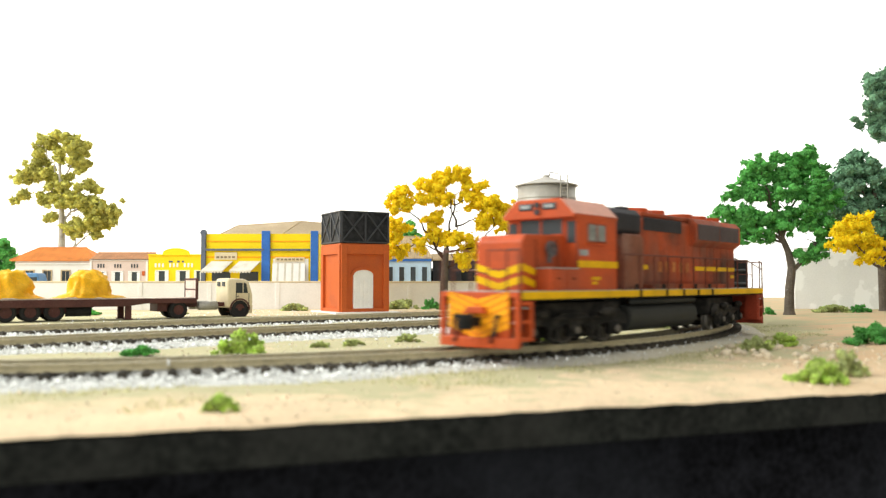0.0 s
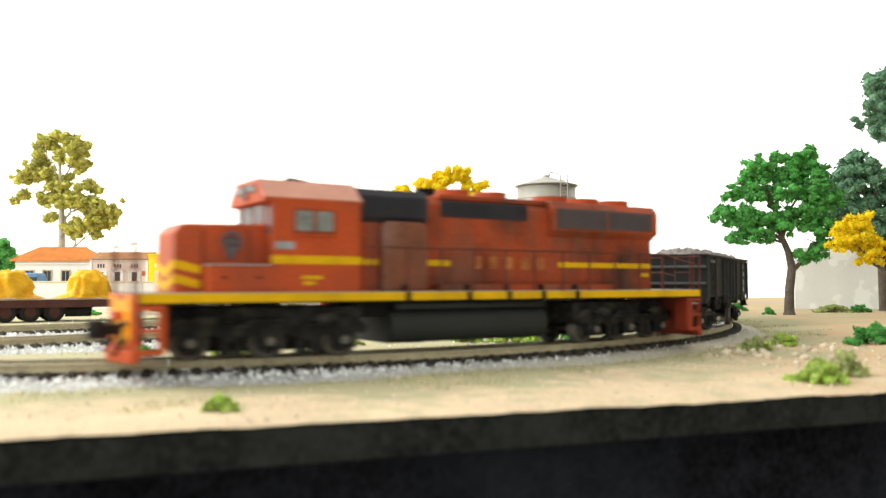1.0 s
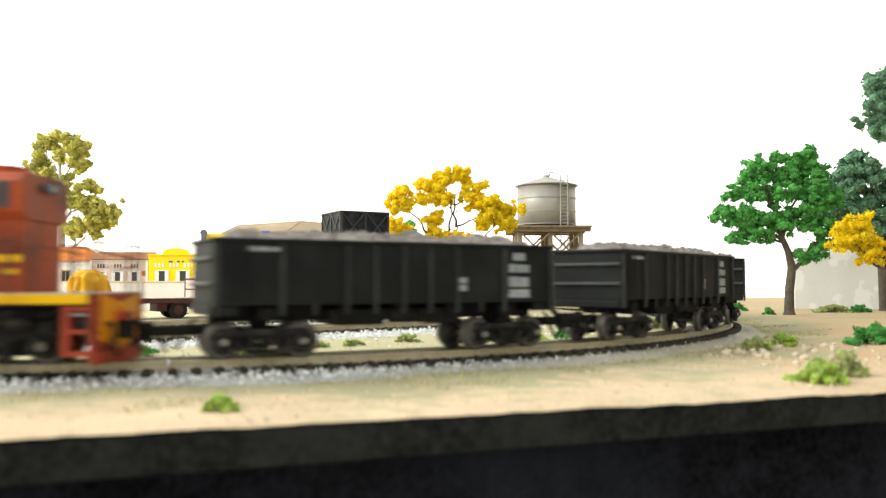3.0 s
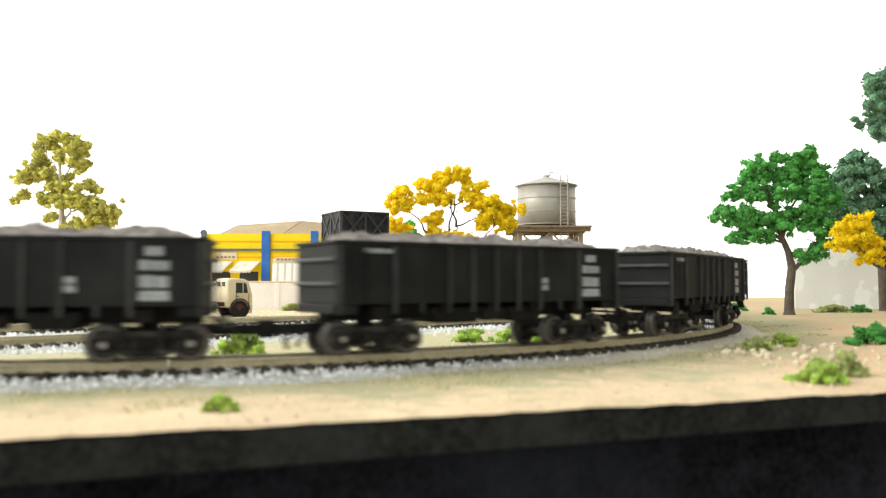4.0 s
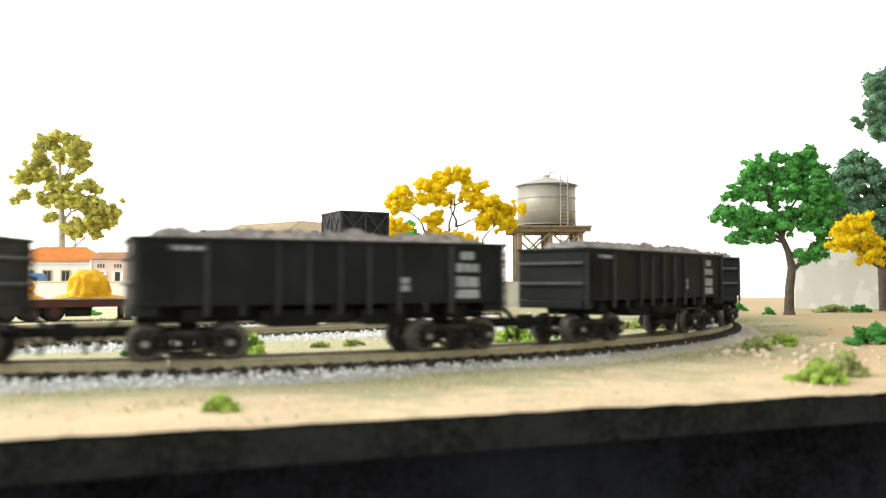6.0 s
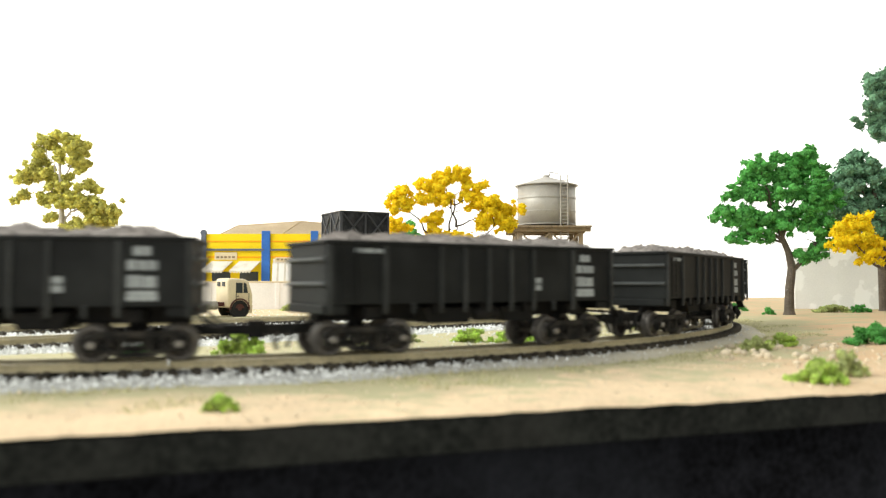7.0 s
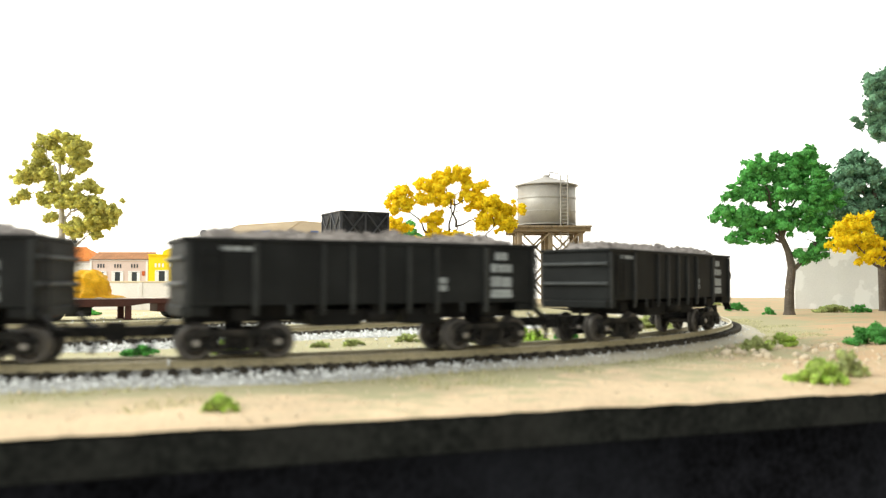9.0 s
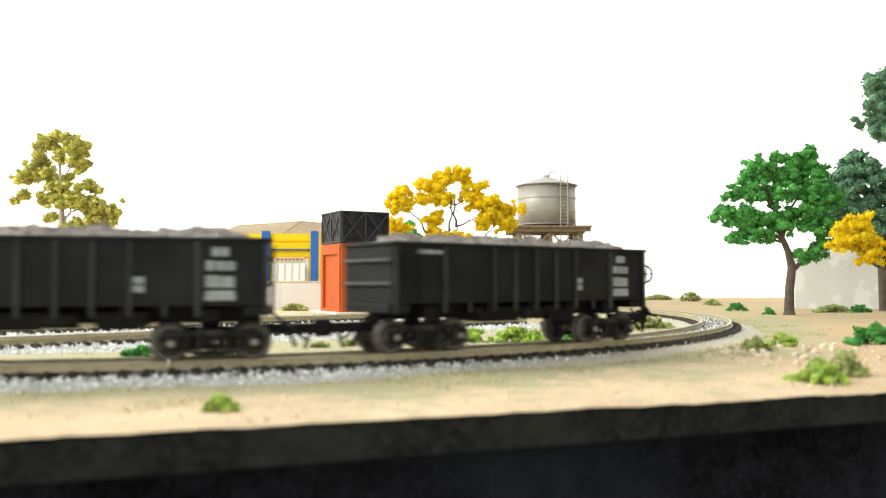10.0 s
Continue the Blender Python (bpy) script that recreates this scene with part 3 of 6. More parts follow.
def build_wagon(axles):
    w = thing("ore_wagon", Matrix(), "charcoal ribbed open wagon heaped with grey ore on the curved track", "wagon", "ore wagons of the train")
    L, W, Z0, Z1 = 63.0, 15.8, 17.2, 38.0
    b = bmesh.new()
    t = 0.7
    for s in (-1, 1):
        box(b, 0, s * (W - t / 2), Z0, 2 * L, t, Z1 - Z0, 0.12)
    for s in (-1, 1):
        box(b, s * (L - t / 2), 0, Z0, t, 2 * (W - t), Z1 - Z0, 0.12)
    box(b, 0, 0, Z0, 2 * L - 2 * t, 2 * W - 2 * t, 0.8)
    body = part("body", b, WAGON, w)
    b = bmesh.new()
    for s in (-1, 1):
        box(b, 0, s * (W + 0.1), Z1 - 0.9, 2 * L + 1.6, 1.7, 1.2, 0.2)
        box(b, s * (L + 0.1), 0, Z1 - 0.9, 1.5, 2 * W - 1.8, 1.2, 0.2)
    part("top_rim", b, WAGON, w)
    rib = None
    for s in (-1, 1):
        for u in (62.0, 41.5, 19.3, 9.2, -1.3, -11.4, -22.0, -41.6, -62.0):
            wide = 1.5 if u in (41.5, -41.6) else 1.15
            b = bmesh.new()
            y = W + 0.55
            prism(b, [(s * (W - 0.1), 13.8), (s * (W + 0.7), 13.8), (s * (W + 1.1), 15.5), (s * (W + 1.1), 36.9), (s * (W - 0.1), 36.9)], u - wide / 2, u + wide / 2, "x", 0.12)
            part("side_rib", b, WAGON_RIB, w)
        for u in (30.4, -32.0):
            b = bmesh.new()
            prism(b, [(s * (W - 0.1), 13.8), (s * (W + 0.6), 13.8), (s * (W + 0.6), 16.8), (s * (W - 0.1), 17.6)], u - 0.6, u + 0.6, "x", 0.1)
            part("rib_stub", b, WAGON_RIB, w)
        b = bmesh.new()
        box(b, 52, s * (W + 0.9), 18.0, 0.5, 0.5, 17.5)
        for z in (19.5, 24, 28.5, 33):
            box(b, 55, s * (W + 0.9), z, 5.5, 0.5, 0.45)
        box(b, 58, s * (W + 0.9), 18.0, 0.5, 0.5, 17.5)
        part("side_ladder", b, WAGON, w)
    for s in (-1, 1):
        for z in (23.2, 31.3):
            b = bmesh.new()
            prism(b, [(s * (L - 0.1), z - 0.2), (s * (L + 1.5), z + 0.3), (s * (L + 1.5), z + 0.9), (s * (L - 0.1), z + 1.5)], -W + 0.4, W - 0.4, "y", 0.1)
            part("end_rib", b, WAGON_EDGE, w)
        b = bmesh.new()
        box(b, s * (L - 3.5), 0, 14.0, 8.5, 2 * W - 1.4, 3.1, 0.3)
        part("end_sill", b, WAGON, w)
    b = bmesh.new()
    box(b, 0, 0, 11.5, 2 * L - 4, 7, 5.6, 0.4)
    for u in (-44.8, 44.8):
        box(b, u, 0, 12.2, 6.5, 26, 4.2, 0.4)
    for u in (-20, 0, 20):
        box(b, u, 0, 13.2, 1.8, 2 * W - 2.5, 4.0, 0.2)
    part("centre_sill", b, BLACK, w)
    for u, n in ((-18.5, 8.5), (13.0, 11.5)):
        b = bmesh.new()
        prism(b, [(u - n, 15.5), (u + n, 15.5), (u + n * 0.72, 10.0), (u - n * 0.72, 10.0)], -12.2, 12.2, "y", 0.4)
        part("discharge_door", b, BLACK, w)
    b = bmesh.new()
    rod(b, (3, 12.5, 13.0), (-7, 12.5, 13.0), 2.4, n=18)
    part("brake_cylinder", b, BLACK, w, "", True)
    for s in (-1, 1):
        b = bmesh.new()
        box(b, s * (L + 6.5), 0, 7.6, 22, 3.6, 3.2, 0.4)
        prism(b, [(s * (L + 15.5), -2.8), (s * (L + 19.0), -2.2), (s * (L + 19.0), 0.6), (s * (L + 17.0), 2.6), (s * (L + 15.0), 2.0)], 6.4, 12.0, "z", 0.3)
        rod(b, (s * (L + 14.0), 3.2, 9.6), (s * (L + 12.0), 4.2, 2.6), 0.7, n=6)
        rod(b, (s * (L + 6.0), 4.0, 9.6), (s * (L + 9.0), 5.0, 3.4), 0.7, n=6)
        rod(b, (s * (L + 3.0), 5.5, 13.0), (s * (L + 12.0), 4.6, 5.6), 0.5, n=6)
        part("coupler", b, BLACK, w)
    for s in (-1, 1):
        b = bmesh.new()
        for y in (s * 10.5, s * 14.5):
            rod(b, (-L - 1.6, y, 15), (-L - 1.6, y, 36), 0.3, n=5)
        for k in range(5):
            rod(b, (-L - 1.6, s * 10.5, 17 + 4.4 * k), (-L - 1.6, s * 14.5, 17 + 4.4 * k), 0.3, n=5)
        part("ladder", b, BLACK, w)
    for s in (-1, 1):
        b = bmesh.new()
        prism(b, [(-L - 0.5, 15.0), (-L - 1.5, 15.0), (-L - 6.0, 10.6), (-L - 5.0, 10.6)], s * 11.5, s * 15.0, "y")
        box(b, -L - 6.4, s * 13.2, 10.2, 3.4, 4.2, 0.6)
        part("end_step", b, BLACK, w)
    # stencilled marks on both sides, as plain bars
    for s in (-1, 1):
        y = s * (W + 0.06)
        # centre, height, width, tallness, groups across, lines
        bars = [(47.2, 35.0, 11, 1.5, 3, 1), (-24.4, 24.0, 3.9, 5.2, 1, 2), (-48.3, 34.0, 5.4, 3.0, 2, 1), (-48.3, 29.8, 9.0, 3.4, 3, 1), (-48.3, 25.0, 9.0, 4.4, 2, 1), (-48.3, 20.5, 9.4, 3.3, 1, 2)]
        rng = random.Random(71)
        for u, z, a, h, k, n in bars:
            b = bmesh.new()
            for i in range(k):
                for q in range(n):
                    w0, h0 = a / k * rng.uniform(0.82, 0.97), h / n * rng.uniform(0.76, 0.97)
                    box(b, u + (i - (k - 1) / 2) * a / k, y, z - h / 2 + q * h / n, w0, 0.12, h0)
            part("stencil", b, MARK, w)
    # ore load
    rng = random.Random(11)
    nx, ny = 60, 16
    v, f = [], []
    for i in range(nx + 1):
        for j in range(ny + 1):
            x, y = -L + 1 + (2 * L - 2) * i / nx, -W + 0.9 + (2 * W - 1.8) * j / ny
            e = min(1, (L - 1 - abs(x)) / 9) * (1 - (abs(y) / (W - 0.9)) ** 2.2)
            z = 36.8 + 4.5 * e * (1 + 0.35 * noise.noise((x * 0.06, y * 0.05, 5))) + 1.4 * e * noise.noise((x * 0.22, y * 0.22, 1)) + 0.55 * noise.noise((x * 0.7, y * 0.7, 2))
            v.append((x, y, z))
    for i in range(nx):
        for j in range(ny):
            a = i * (ny + 1) + j
            f.append((a, a + ny + 1, a + ny + 2, a + 1))
    load = tagged(raw("ore_load", v, f, ORE, w), "heaped grey ore")
    pick = np.array(v)[np.random.default_rng(12).integers(0, len(v), 900)]
    pick = pick[np.abs(pick[:, 1]) < W - 2]
    tagged(stones("ore_gravel", pick, np.random.default_rng(13).uniform(0.35, 1.1, len(pick)), ORE, 15, load), kind="stuff")
    turn = math.degrees(math.asin(44.8 / R))
    for u, s in ((44.8, -1), (-44.8, 1)):
        wagon_bogie(w, u, s * turn, axles)
    return w


# Side ribs are paler than the body, end ribs palest.
WAGON_RIB = material("paler_wagon_rib", (0.034, 0.037, 0.037), 0.55, vary=0.35, scale=70, bump=0.15, spec=0.3, dirt_or_glare=(0.060, 0.062, 0.060), dirt_or_glare_amount=0.6, dirt_or_glare_scale=70)
WAGON_EDGE = material("palest_wagon_rib", (0.078, 0.083, 0.083), 0.5, vary=0.3, bump=0.15)


def build_locomotive(axles):
    c = thing("diesel_locomotive", Matrix(), "weathered red six-axle diesel locomotive with yellow stripes", "locomotive")
    # frame and walkways
    b = bmesh.new()
    box(b, 0, 0, 17.6, 237, 36.4, 3.3, 0.2)
    part("underframe", b, BLACK, c)
    b = bmesh.new()
    box(b, 0, 0, 20.9, 237, 36.2, 0.5, 0.1)
    part("walkway", b, GREY_DECK, c, "pale grey walkway plate")
    for s in (-1, 1):
        b = bmesh.new()
        box(b, 0, s * 18.5, 18.3, 237.4, 0.7, 2.8, 0.12)
        part("side_sill", b, YELLOW, c, "yellow painted side sill")
    # end plates with steps
    for e in (1, -1):
        b = bmesh.new()
        x = e * 119.4
        box(b, x, 0, 3.4, 1.6, 28, 17.6, 0.3)
        for s in (-1, 1):
            box(b, x, s * 17.2, 3.4, 1.6, 1.8, 17.6, 0.2)
            box(b, x, s * 15.2, 19.2, 1.6, 2.6, 1.8, 0.1)
            box(b, x - e * 6.8, s * 18.2, 3.4, 1.6, 0.8, 14.4, 0.15)
            box(b, x - e * 3.4, s * 18.0, 3.4, 7, 1.0, 1.5, 0.15)
            box(b, x - e * 3.4, s * 18.0, 9.8, 7, 1.0, 1.2, 0.15)
            box(b, x - e * 3.4, s * 18.0, 16.2, 7, 1.0, 1.5, 0.15)
            box(b, x - e * 8.0, s * 14.6, 3.6, 0.8, 7.0, 14, 0.1)
        # The rear end's shade is put into its paint.
        end_paint = RED_CLEAN if e > 0 else SHADED_END_RED
        part("end_plate", b, end_paint, c, "orange-red end plate with step wells" if e > 0 else "end plate with step wells, its red darkened for shade")
        for s in (-1, 1):
            for z in (4.2, 9.8, 15.0):
                b = bmesh.new()
                box(b, x - e * 3.6, s * 15.2, z, 6.0, 5.2, 0.5)
                part("step", b, GREY_DECK, c)
        b = bmesh.new()
        k = x if e > 0 else x + 5.4
        box(b, k + e * 3.2, 0, 8.6, 7, 3.0, 3.2, 0.5)
        prism(b, [(k + e * 6.0, -3.2), (k + e * 10.0, -2.6), (k + e * 10.0, 0.6), (k + e * 8.0, 2.8), (k + e * 5.6, 2.2)], 7.6, 13.0, "z", 0.4)
        rod(b, (x, 7.5, 9.0), (x + e * 4.5, 8.5, 3.0), 0.6, n=6)
        rod(b, (x, -7.5, 9.0), (x + e * 4.5, -8.5, 3.0), 0.6, n=6)
        part("coupler", b, BLACK, c)
        b = bmesh.new()
        prism(b, [(-5.0, 13.2), (5.0, 13.2), (3.4, 15.6), (-3.4, 15.6)], x + e * 0.4, x + e * 3.4, "x", 0.3)
        part("coupler_hood", b, end_paint, c)
        b = bmesh.new()
        box(b, x - e * 0.2, 0, 2.2, 2.6, 35.5, 2.0, 0.4)
        prism(b, [(x - e * 0.6, -18.0), (x + e * 1.4, -18.0), (x + e * 4.6, -3.0), (x + e * 4.6, 3.0), (x + e * 1.4, 18.0), (x - e * 0.6, 18.0)], 1.0, 4.6, "z", 0.3)
        part("pilot_bar", b, end_paint, c)
        for s in (-1, 1):
            for i in range(7):
                b = bmesh.new()
                z0 = 0.2 + i * 2.65
                lo, hi = [(s * 0.2, max(3.6, z0)), (s * 13.8, max(3.6, z0 + 5.2))], [(s * 13.8, min(20.8, z0 + 7.5)), (s * 0.2, min(20.8, z0 + 2.3))]
                if hi[1][1] > lo[0][1]:
                    prism(b, lo + hi, x + e * 0.75, x + e * 1.0, "x")
                    part("warning_stripe", b, ORANGE, c)
                else:
                    b.free()
        for s in (-1, 1):
            b = bmesh.new()
            for y in (s * 12.5, s * 18.0):
                rod(b, (x, y, 20), (x, y, 36), 0.38, n=6)
            rod(b, (x, s * 12.5, 36), (x, s * 18.0, 36), 0.38, n=6)
            rod(b, (x - e * 0.3, s * 18, 34), (x - e * 0.3, s * 18.7, 7), 0.32, n=6)
            part("end_handrail", b, HANDRAIL, c)
        b = bmesh.new()
        for z in (29.0, 36.0):
            rod(b, (x, -12.5, z), (x, -4.0, z), 0.22, n=6)
            rod(b, (x, 12.5, z), (x, 4.0, z), 0.22, n=6)
        for y in (-4.0, 4.0):
            rod(b, (x, y, 21), (x, y, 36.2), 0.24, n=6)
        rod(b, (x, -4, 29), (x, 4, 27.4), 0.22, n=5)
        part("end_railing", b, HANDRAIL, c)
        b = bmesh.new()
        for y in (-9.5, 9.5):
            rod(b, (x + e * 0.8, y, 12.5), (x + e * 2.6, y, 11.8), 0.8, n=8)
            rod(b, (x + e * 2.4, y, 12.0), (x + e * 3.4, y, 5.2), 0.6, n=7)
        part("air_hose", b, RUBBER, c)
    # low nose
    b = bmesh.new()
    prism(b, [(78.3, 21), (107.4, 21), (107.4, 39.8), (105.2, 42.4), (78.3, 43.0)], -10.8, 10.8, "y", 0.6)
    part("nose", b, RED_CLEAN, c, "bright orange-red low nose")
    for i, z in enumerate((21.4, 25.9)):
        for s in (-1, 1):
            b = bmesh.new()
            prism(b, [(0, z), (s * 10.4, z + 3.0), (s * 10.4, z + 5.6), (0, z + 2.6)], 107.35, 107.65, "x")
            part("chevron", b, YELLOW, c)
            b = bmesh.new()
            prism(b, [(107.2, z + 2.9), (107.2, z + 5.6), (99.4, z + 3.5), (99.4, z + 1.1)], s * 10.75, s * 10.95, "y")
            part("chevron", b, YELLOW, c)
    for s in (-1, 1):
        b = bmesh.new()
        tube(b, (90, s * 11.6, 37.2), (90, s * 12.6, 37.2), 3.2, 2.5, 20)
        for k in range(3):
            q = math.pi * k / 3
            rod(b, (90 - 2.8 * math.cos(q), s * 12.1, 37.2 - 2.8 * math.sin(q)), (90 + 2.8 * math.cos(q), s * 12.1, 37.2 + 2.8 * math.sin(q)), 0.35, n=6)
        rod(b, (90, s * 10.5, 37.2), (90, s * 12.4, 37.2), 1.0, n=12)
        box(b, 90, s * 11.0, 32.0, 2.6, 0.9, 4.0, 0.2)
        part("handwheel", b, WHEEL_GREY, c, "dull grey brake handwheel")
        b = bmesh.new()
        box(b, 98.5, s * 10.85, 22.2, 0.35, 0.3, 18.5)
        box(b, 84.0, s * 10.85, 30.2, 0.35, 0.3, 11.0)
        part("door_seam", b, BLACK, c)
        b = bmesh.new()
        box(b, 88.5, s * 14.2, 21, 20.6, 6.6, 8.6, 0.4)
        part("battery_box", b, RED_CLEAN, c)
        b = bmesh.new()
        box(b, 88.7, s * 14.2, 29.6, 20.2, 6.8, 0.4, 0.1)
        part("box_lid", b, GREY_DECK, c)
        for k in (-5.5, 5.5):
            b = bmesh.new()
            box(b, 88.5 + k, s * 17.6, 22.4, 9.0, 0.35, 6.4, 0.1)
            d = part("box_door", b, RED_CLEAN, c)
            b = bmesh.new()
            box(b, 88.5 + k, s * 17.95, 25.6, 1.4, 0.4, 0.6)
            part("latch", b, BLACK, d)
    # cab
    b = bmesh.new()
    prism(b, [(-17, 21), (17, 21), (17, 50.8), (10.2, 57.0), (-10.2, 57.0), (-17, 50.8)], 47.5, 78.5, "x", 0.5)
    prism(b, [(-17.1, 50.0), (17.1, 50.0), (17.1, 51.2), (10.6, 57.8), (-10.6, 57.8), (-17.1, 51.2)], 47, 81.5, "x", 0.3)
    part("cab", b, RED_CLEAN, c, "orange-red cab with bevelled roof")
    b = bmesh.new()
    for s in (-1, 1):
        prism(b, [(s * 16.9, 51.4), (s * 10.7, 57.4), (s * 10.9, 57.65), (s * 17.2, 51.55)], 47.2, 81.3, "x")
    part("roof_panel", b, ROOF_PINK, c, "pale pinkish roof bevel")
    for s in (-1, 1):
        b = bmesh.new()
        box(b, 64.2, s * 16.95, 40.2, 15, 0.5, 8.0, 0.2)
        fr = part("window_frame", b, RED, c)
        for u in (60.7, 67.8):
            b = bmesh.new()
            box(b, u, s * 17.2, 41.0, 5.8, 0.3, 6.5, 0.1)
            part("cab_window", b, CAB_GLASS, c, "pale cab side window")
        b = bmesh.new()
        box(b, 64.2, s * 17.5, 39.5, 15.5, 1.0, 0.7, 0.15)
        part("arm_rest", b, RED_CLEAN, c)
        b = bmesh.new()
        box(b, 78.7, s * 5.3, 43.6, 0.5, 9.9, 6.2, 0.2)
        w = part("windscreen", b, GLASS, c)
        b = bmesh.new()
        box(b, 78.8, s * 5.4, 43.0, 0.9, 10.4, 0.6, 0.1)
        box(b, 78.8, s * 5.4, 49.7, 0.9, 10.4, 0.6, 0.1)
        box(b, 78.8, s * 10.5, 43.6, 0.9, 0.6, 6.1, 0.1)
        box(b, 78.8, s * 0.22, 43.6, 0.9, 0.3, 6.1)
        part("surround", b, RED_CLEAN, w)
        b = bmesh.new()
        rod(b, (46.6, s * 17.6, 23.0), (46.6, s * 17.6, 40.0), 0.3, n=6)
        part("grab_rail", b, HANDRAIL, c)
        b = bmesh.new()
        rod(b, (79.6, s * 17.2, 22.0), (79.6, s * 17.2, 40.0), 0.3, n=6)
        part("grab_rail", b, HANDRAIL, c)
        b = bmesh.new()
        box(b, 78.6, s * 14.0, 40.0, 0.5, 4.0, 8.6, 0.2)
        part("door_window", b, GLASS, c)
        b = bmesh.new()
        box(b, 81.6, s * 5.6, 53.4, 0.7, 6.8, 2.8, 0.3)
        part("number_board", b, GLASS, c)
        b = bmesh.new()
        box(b, 82.0, s * 5.6, 54.2, 0.2, 4.4, 1.3)
        part("number_bar", b, MARK, c)
        b = bmesh.new()
        box(b, 63.0, s * 17.05, 30.3, 31.6, 0.25, 2.7)
        part("yellow_band", b, YELLOW, c)
        b = bmesh.new()
        box(b, 74.5, s * 17.15, 35.0, 6.4, 0.2, 2.4)
        part("number_bar", b, MARK, c)
        b = bmesh.new()
        box(b, 65, s * 17.15, 25.4, 7.0, 0.2, 1.2)
        box(b, 66, s * 17.15, 23.6, 4.0, 0.2, 1.2)
        part("emblem", b, YELLOW, c, "small yellow emblem")
    b = bmesh.new()
    for z in (52.6, 55.4):
        rod(b, (81.3, 0, z), (82.4, 0, z), 1.2, n=14)
    part("headlight", b, GLASS, c)
    # long hood
    b = bmesh.new()
    prism(b, [(-11, 21), (11, 21), (11, 52.8), (8.2, 56.0), (-8.2, 56.0), (-11, 52.8)], -96.4, 47.5, "x", 0.4)
    part("hood", b, RED, c, "weathered dull red engine hood with soot stains")
    b = bmesh.new()
    prism(b, [(-11, 42.6), (-14.4, 45.2), (-14.4, 54.0), (-12, 56.8), (12, 56.8), (14.4, 54.0), (14.4, 45.2), (11, 42.6)], -97, -38.8, "x", 0.4)
    part("radiator_housing", b, RED, c)
    b = bmesh.new()
    prism(b, [(-11, 45.2), (-13.4, 47.2), (-13.4, 54.2), (-11.4, 56.8), (11.4, 56.8), (13.4, 54.2), (13.4, 47.2), (11, 45.2)], 18.8, 47.2, "x", 0.4)
    part("filter_hatch", b, HATCH, c, "dark sooty filter hatch")
    b = bmesh.new()
    box(b, -19, 0, 55.0, 62, 20, 2.0, 0.5)
    part("dynamic_brake_hatch", b, RED, c)
    louvres = [("filter_grille", 33.5, 13.5, 47.6, 26.5, 6.8), ("brake_grille", -8.0, 11.1, 48.4, 40, 6.0), ("radiator_grille", -53.8, 14.5, 46.0, 26.4, 7.9), ("radiator_grille", -81.0, 14.5, 46.0, 25.0, 7.9)]
    for s in (-1, 1):
        for name, u, y, z, a, h in louvres:
            b = bmesh.new()
            box(b, u, s * y, z, a, 0.4, h, 0.1)
            mesh_mat = RADIATOR if name == "radiator_grille" else GRILLE
            g = part(name, b, mesh_mat, c)
            b = bmesh.new()
            k = int(h / 0.75)
            for i in range(k):
                box(b, u, s * (y + 0.3), z + 0.3 + i * (h - 0.6) / k, a - 0.8, 0.35, 0.3)
            part("slats", b, mesh_mat, g)
        b = bmesh.new()
        prism(b, [(19.6, 21), (38.2, 21), (38.2, 43.6), (36.2, 45.8), (21.6, 45.8), (19.6, 43.6)], s * 10.9, s * 15.2, "y", 1.2)
        part("blower_duct", b, DUCT, c, "dusty grey-brown blower duct")
        b = bmesh.new()
        box(b, -26.5, s * 14.6, 21.0, 85, 5.0, 2.6, 0.25)
        part("walkway_box", b, RED, c)
        b = bmesh.new()
        box(b, 27.6, s * 11.05, 30.4, 38.8, 0.5, 2.1)
        part("yellow_band", b, YELLOW, c)
        b = bmesh.new()
        box(b, -69.6, s * 11.05, 30.4, 52.0, 0.5, 2.1)
        part("yellow_band", b, YELLOW, c)
        b = bmesh.new()
        box(b, -92.4, s * 11.05, 26.8, 4.4, 0.5, 1.6)
        part("yellow_band", b, YELLOW, c)
        for i in range(5):
            b = bmesh.new()
            u = -2.6 - i * 7.6
            box(b, u - 1.4, s * 11.05, 29.4, 3.6, 0.6, 4.8)
            part("side_lettering", b, GOLD_MARK, c, "faded yellow marks")
        for u in (30, 4.5, -13.5, -30, -47):
            b = bmesh.new()
            box(b, u, s * 18.75, 18.0, 2.2, 0.6, 3.2, 0.15)
            box(b, u + 0.4, s * 17.4, 21.3, 2.4, 1.0, 2.4, 0.2)
            part("sill_bracket", b, BLACK, c)
        for u in range(-90, 18, 9):
            b = bmesh.new()
            box(b, u, s * 11.0, 24.5, 8.2, 0.3, 18.0, 0.12)
            d = part("hood_door", b, RED, c)
            b = bmesh.new()
            box(b, u + 3.0, s * 11.25, 33.5, 0.5, 0.4, 1.6)
            part("latch", b, RED, d)
        # handrail along the walkway
        posts = [-115, -96, -82, -68, -54, -40, -26, -12, 2, 16, 30, 44]
        for u in posts:
            b = bmesh.new()
            rod(b, (u, s * 18.2, 18.6), (u, s * 18.2, 36.6), 0.38, n=6)
            part("stanchion", b, HANDRAIL, c)
        b = bmesh.new()
        rod(b, (-97, s * 18.2, 36.4), (46, s * 18.2, 36.4), 0.32, n=6)
        rod(b, (-97, s * 18.2, 36.4), (-117.5, s * 18.2, 32), 0.32, n=6)
        part("handrail", b, HANDRAIL, c)
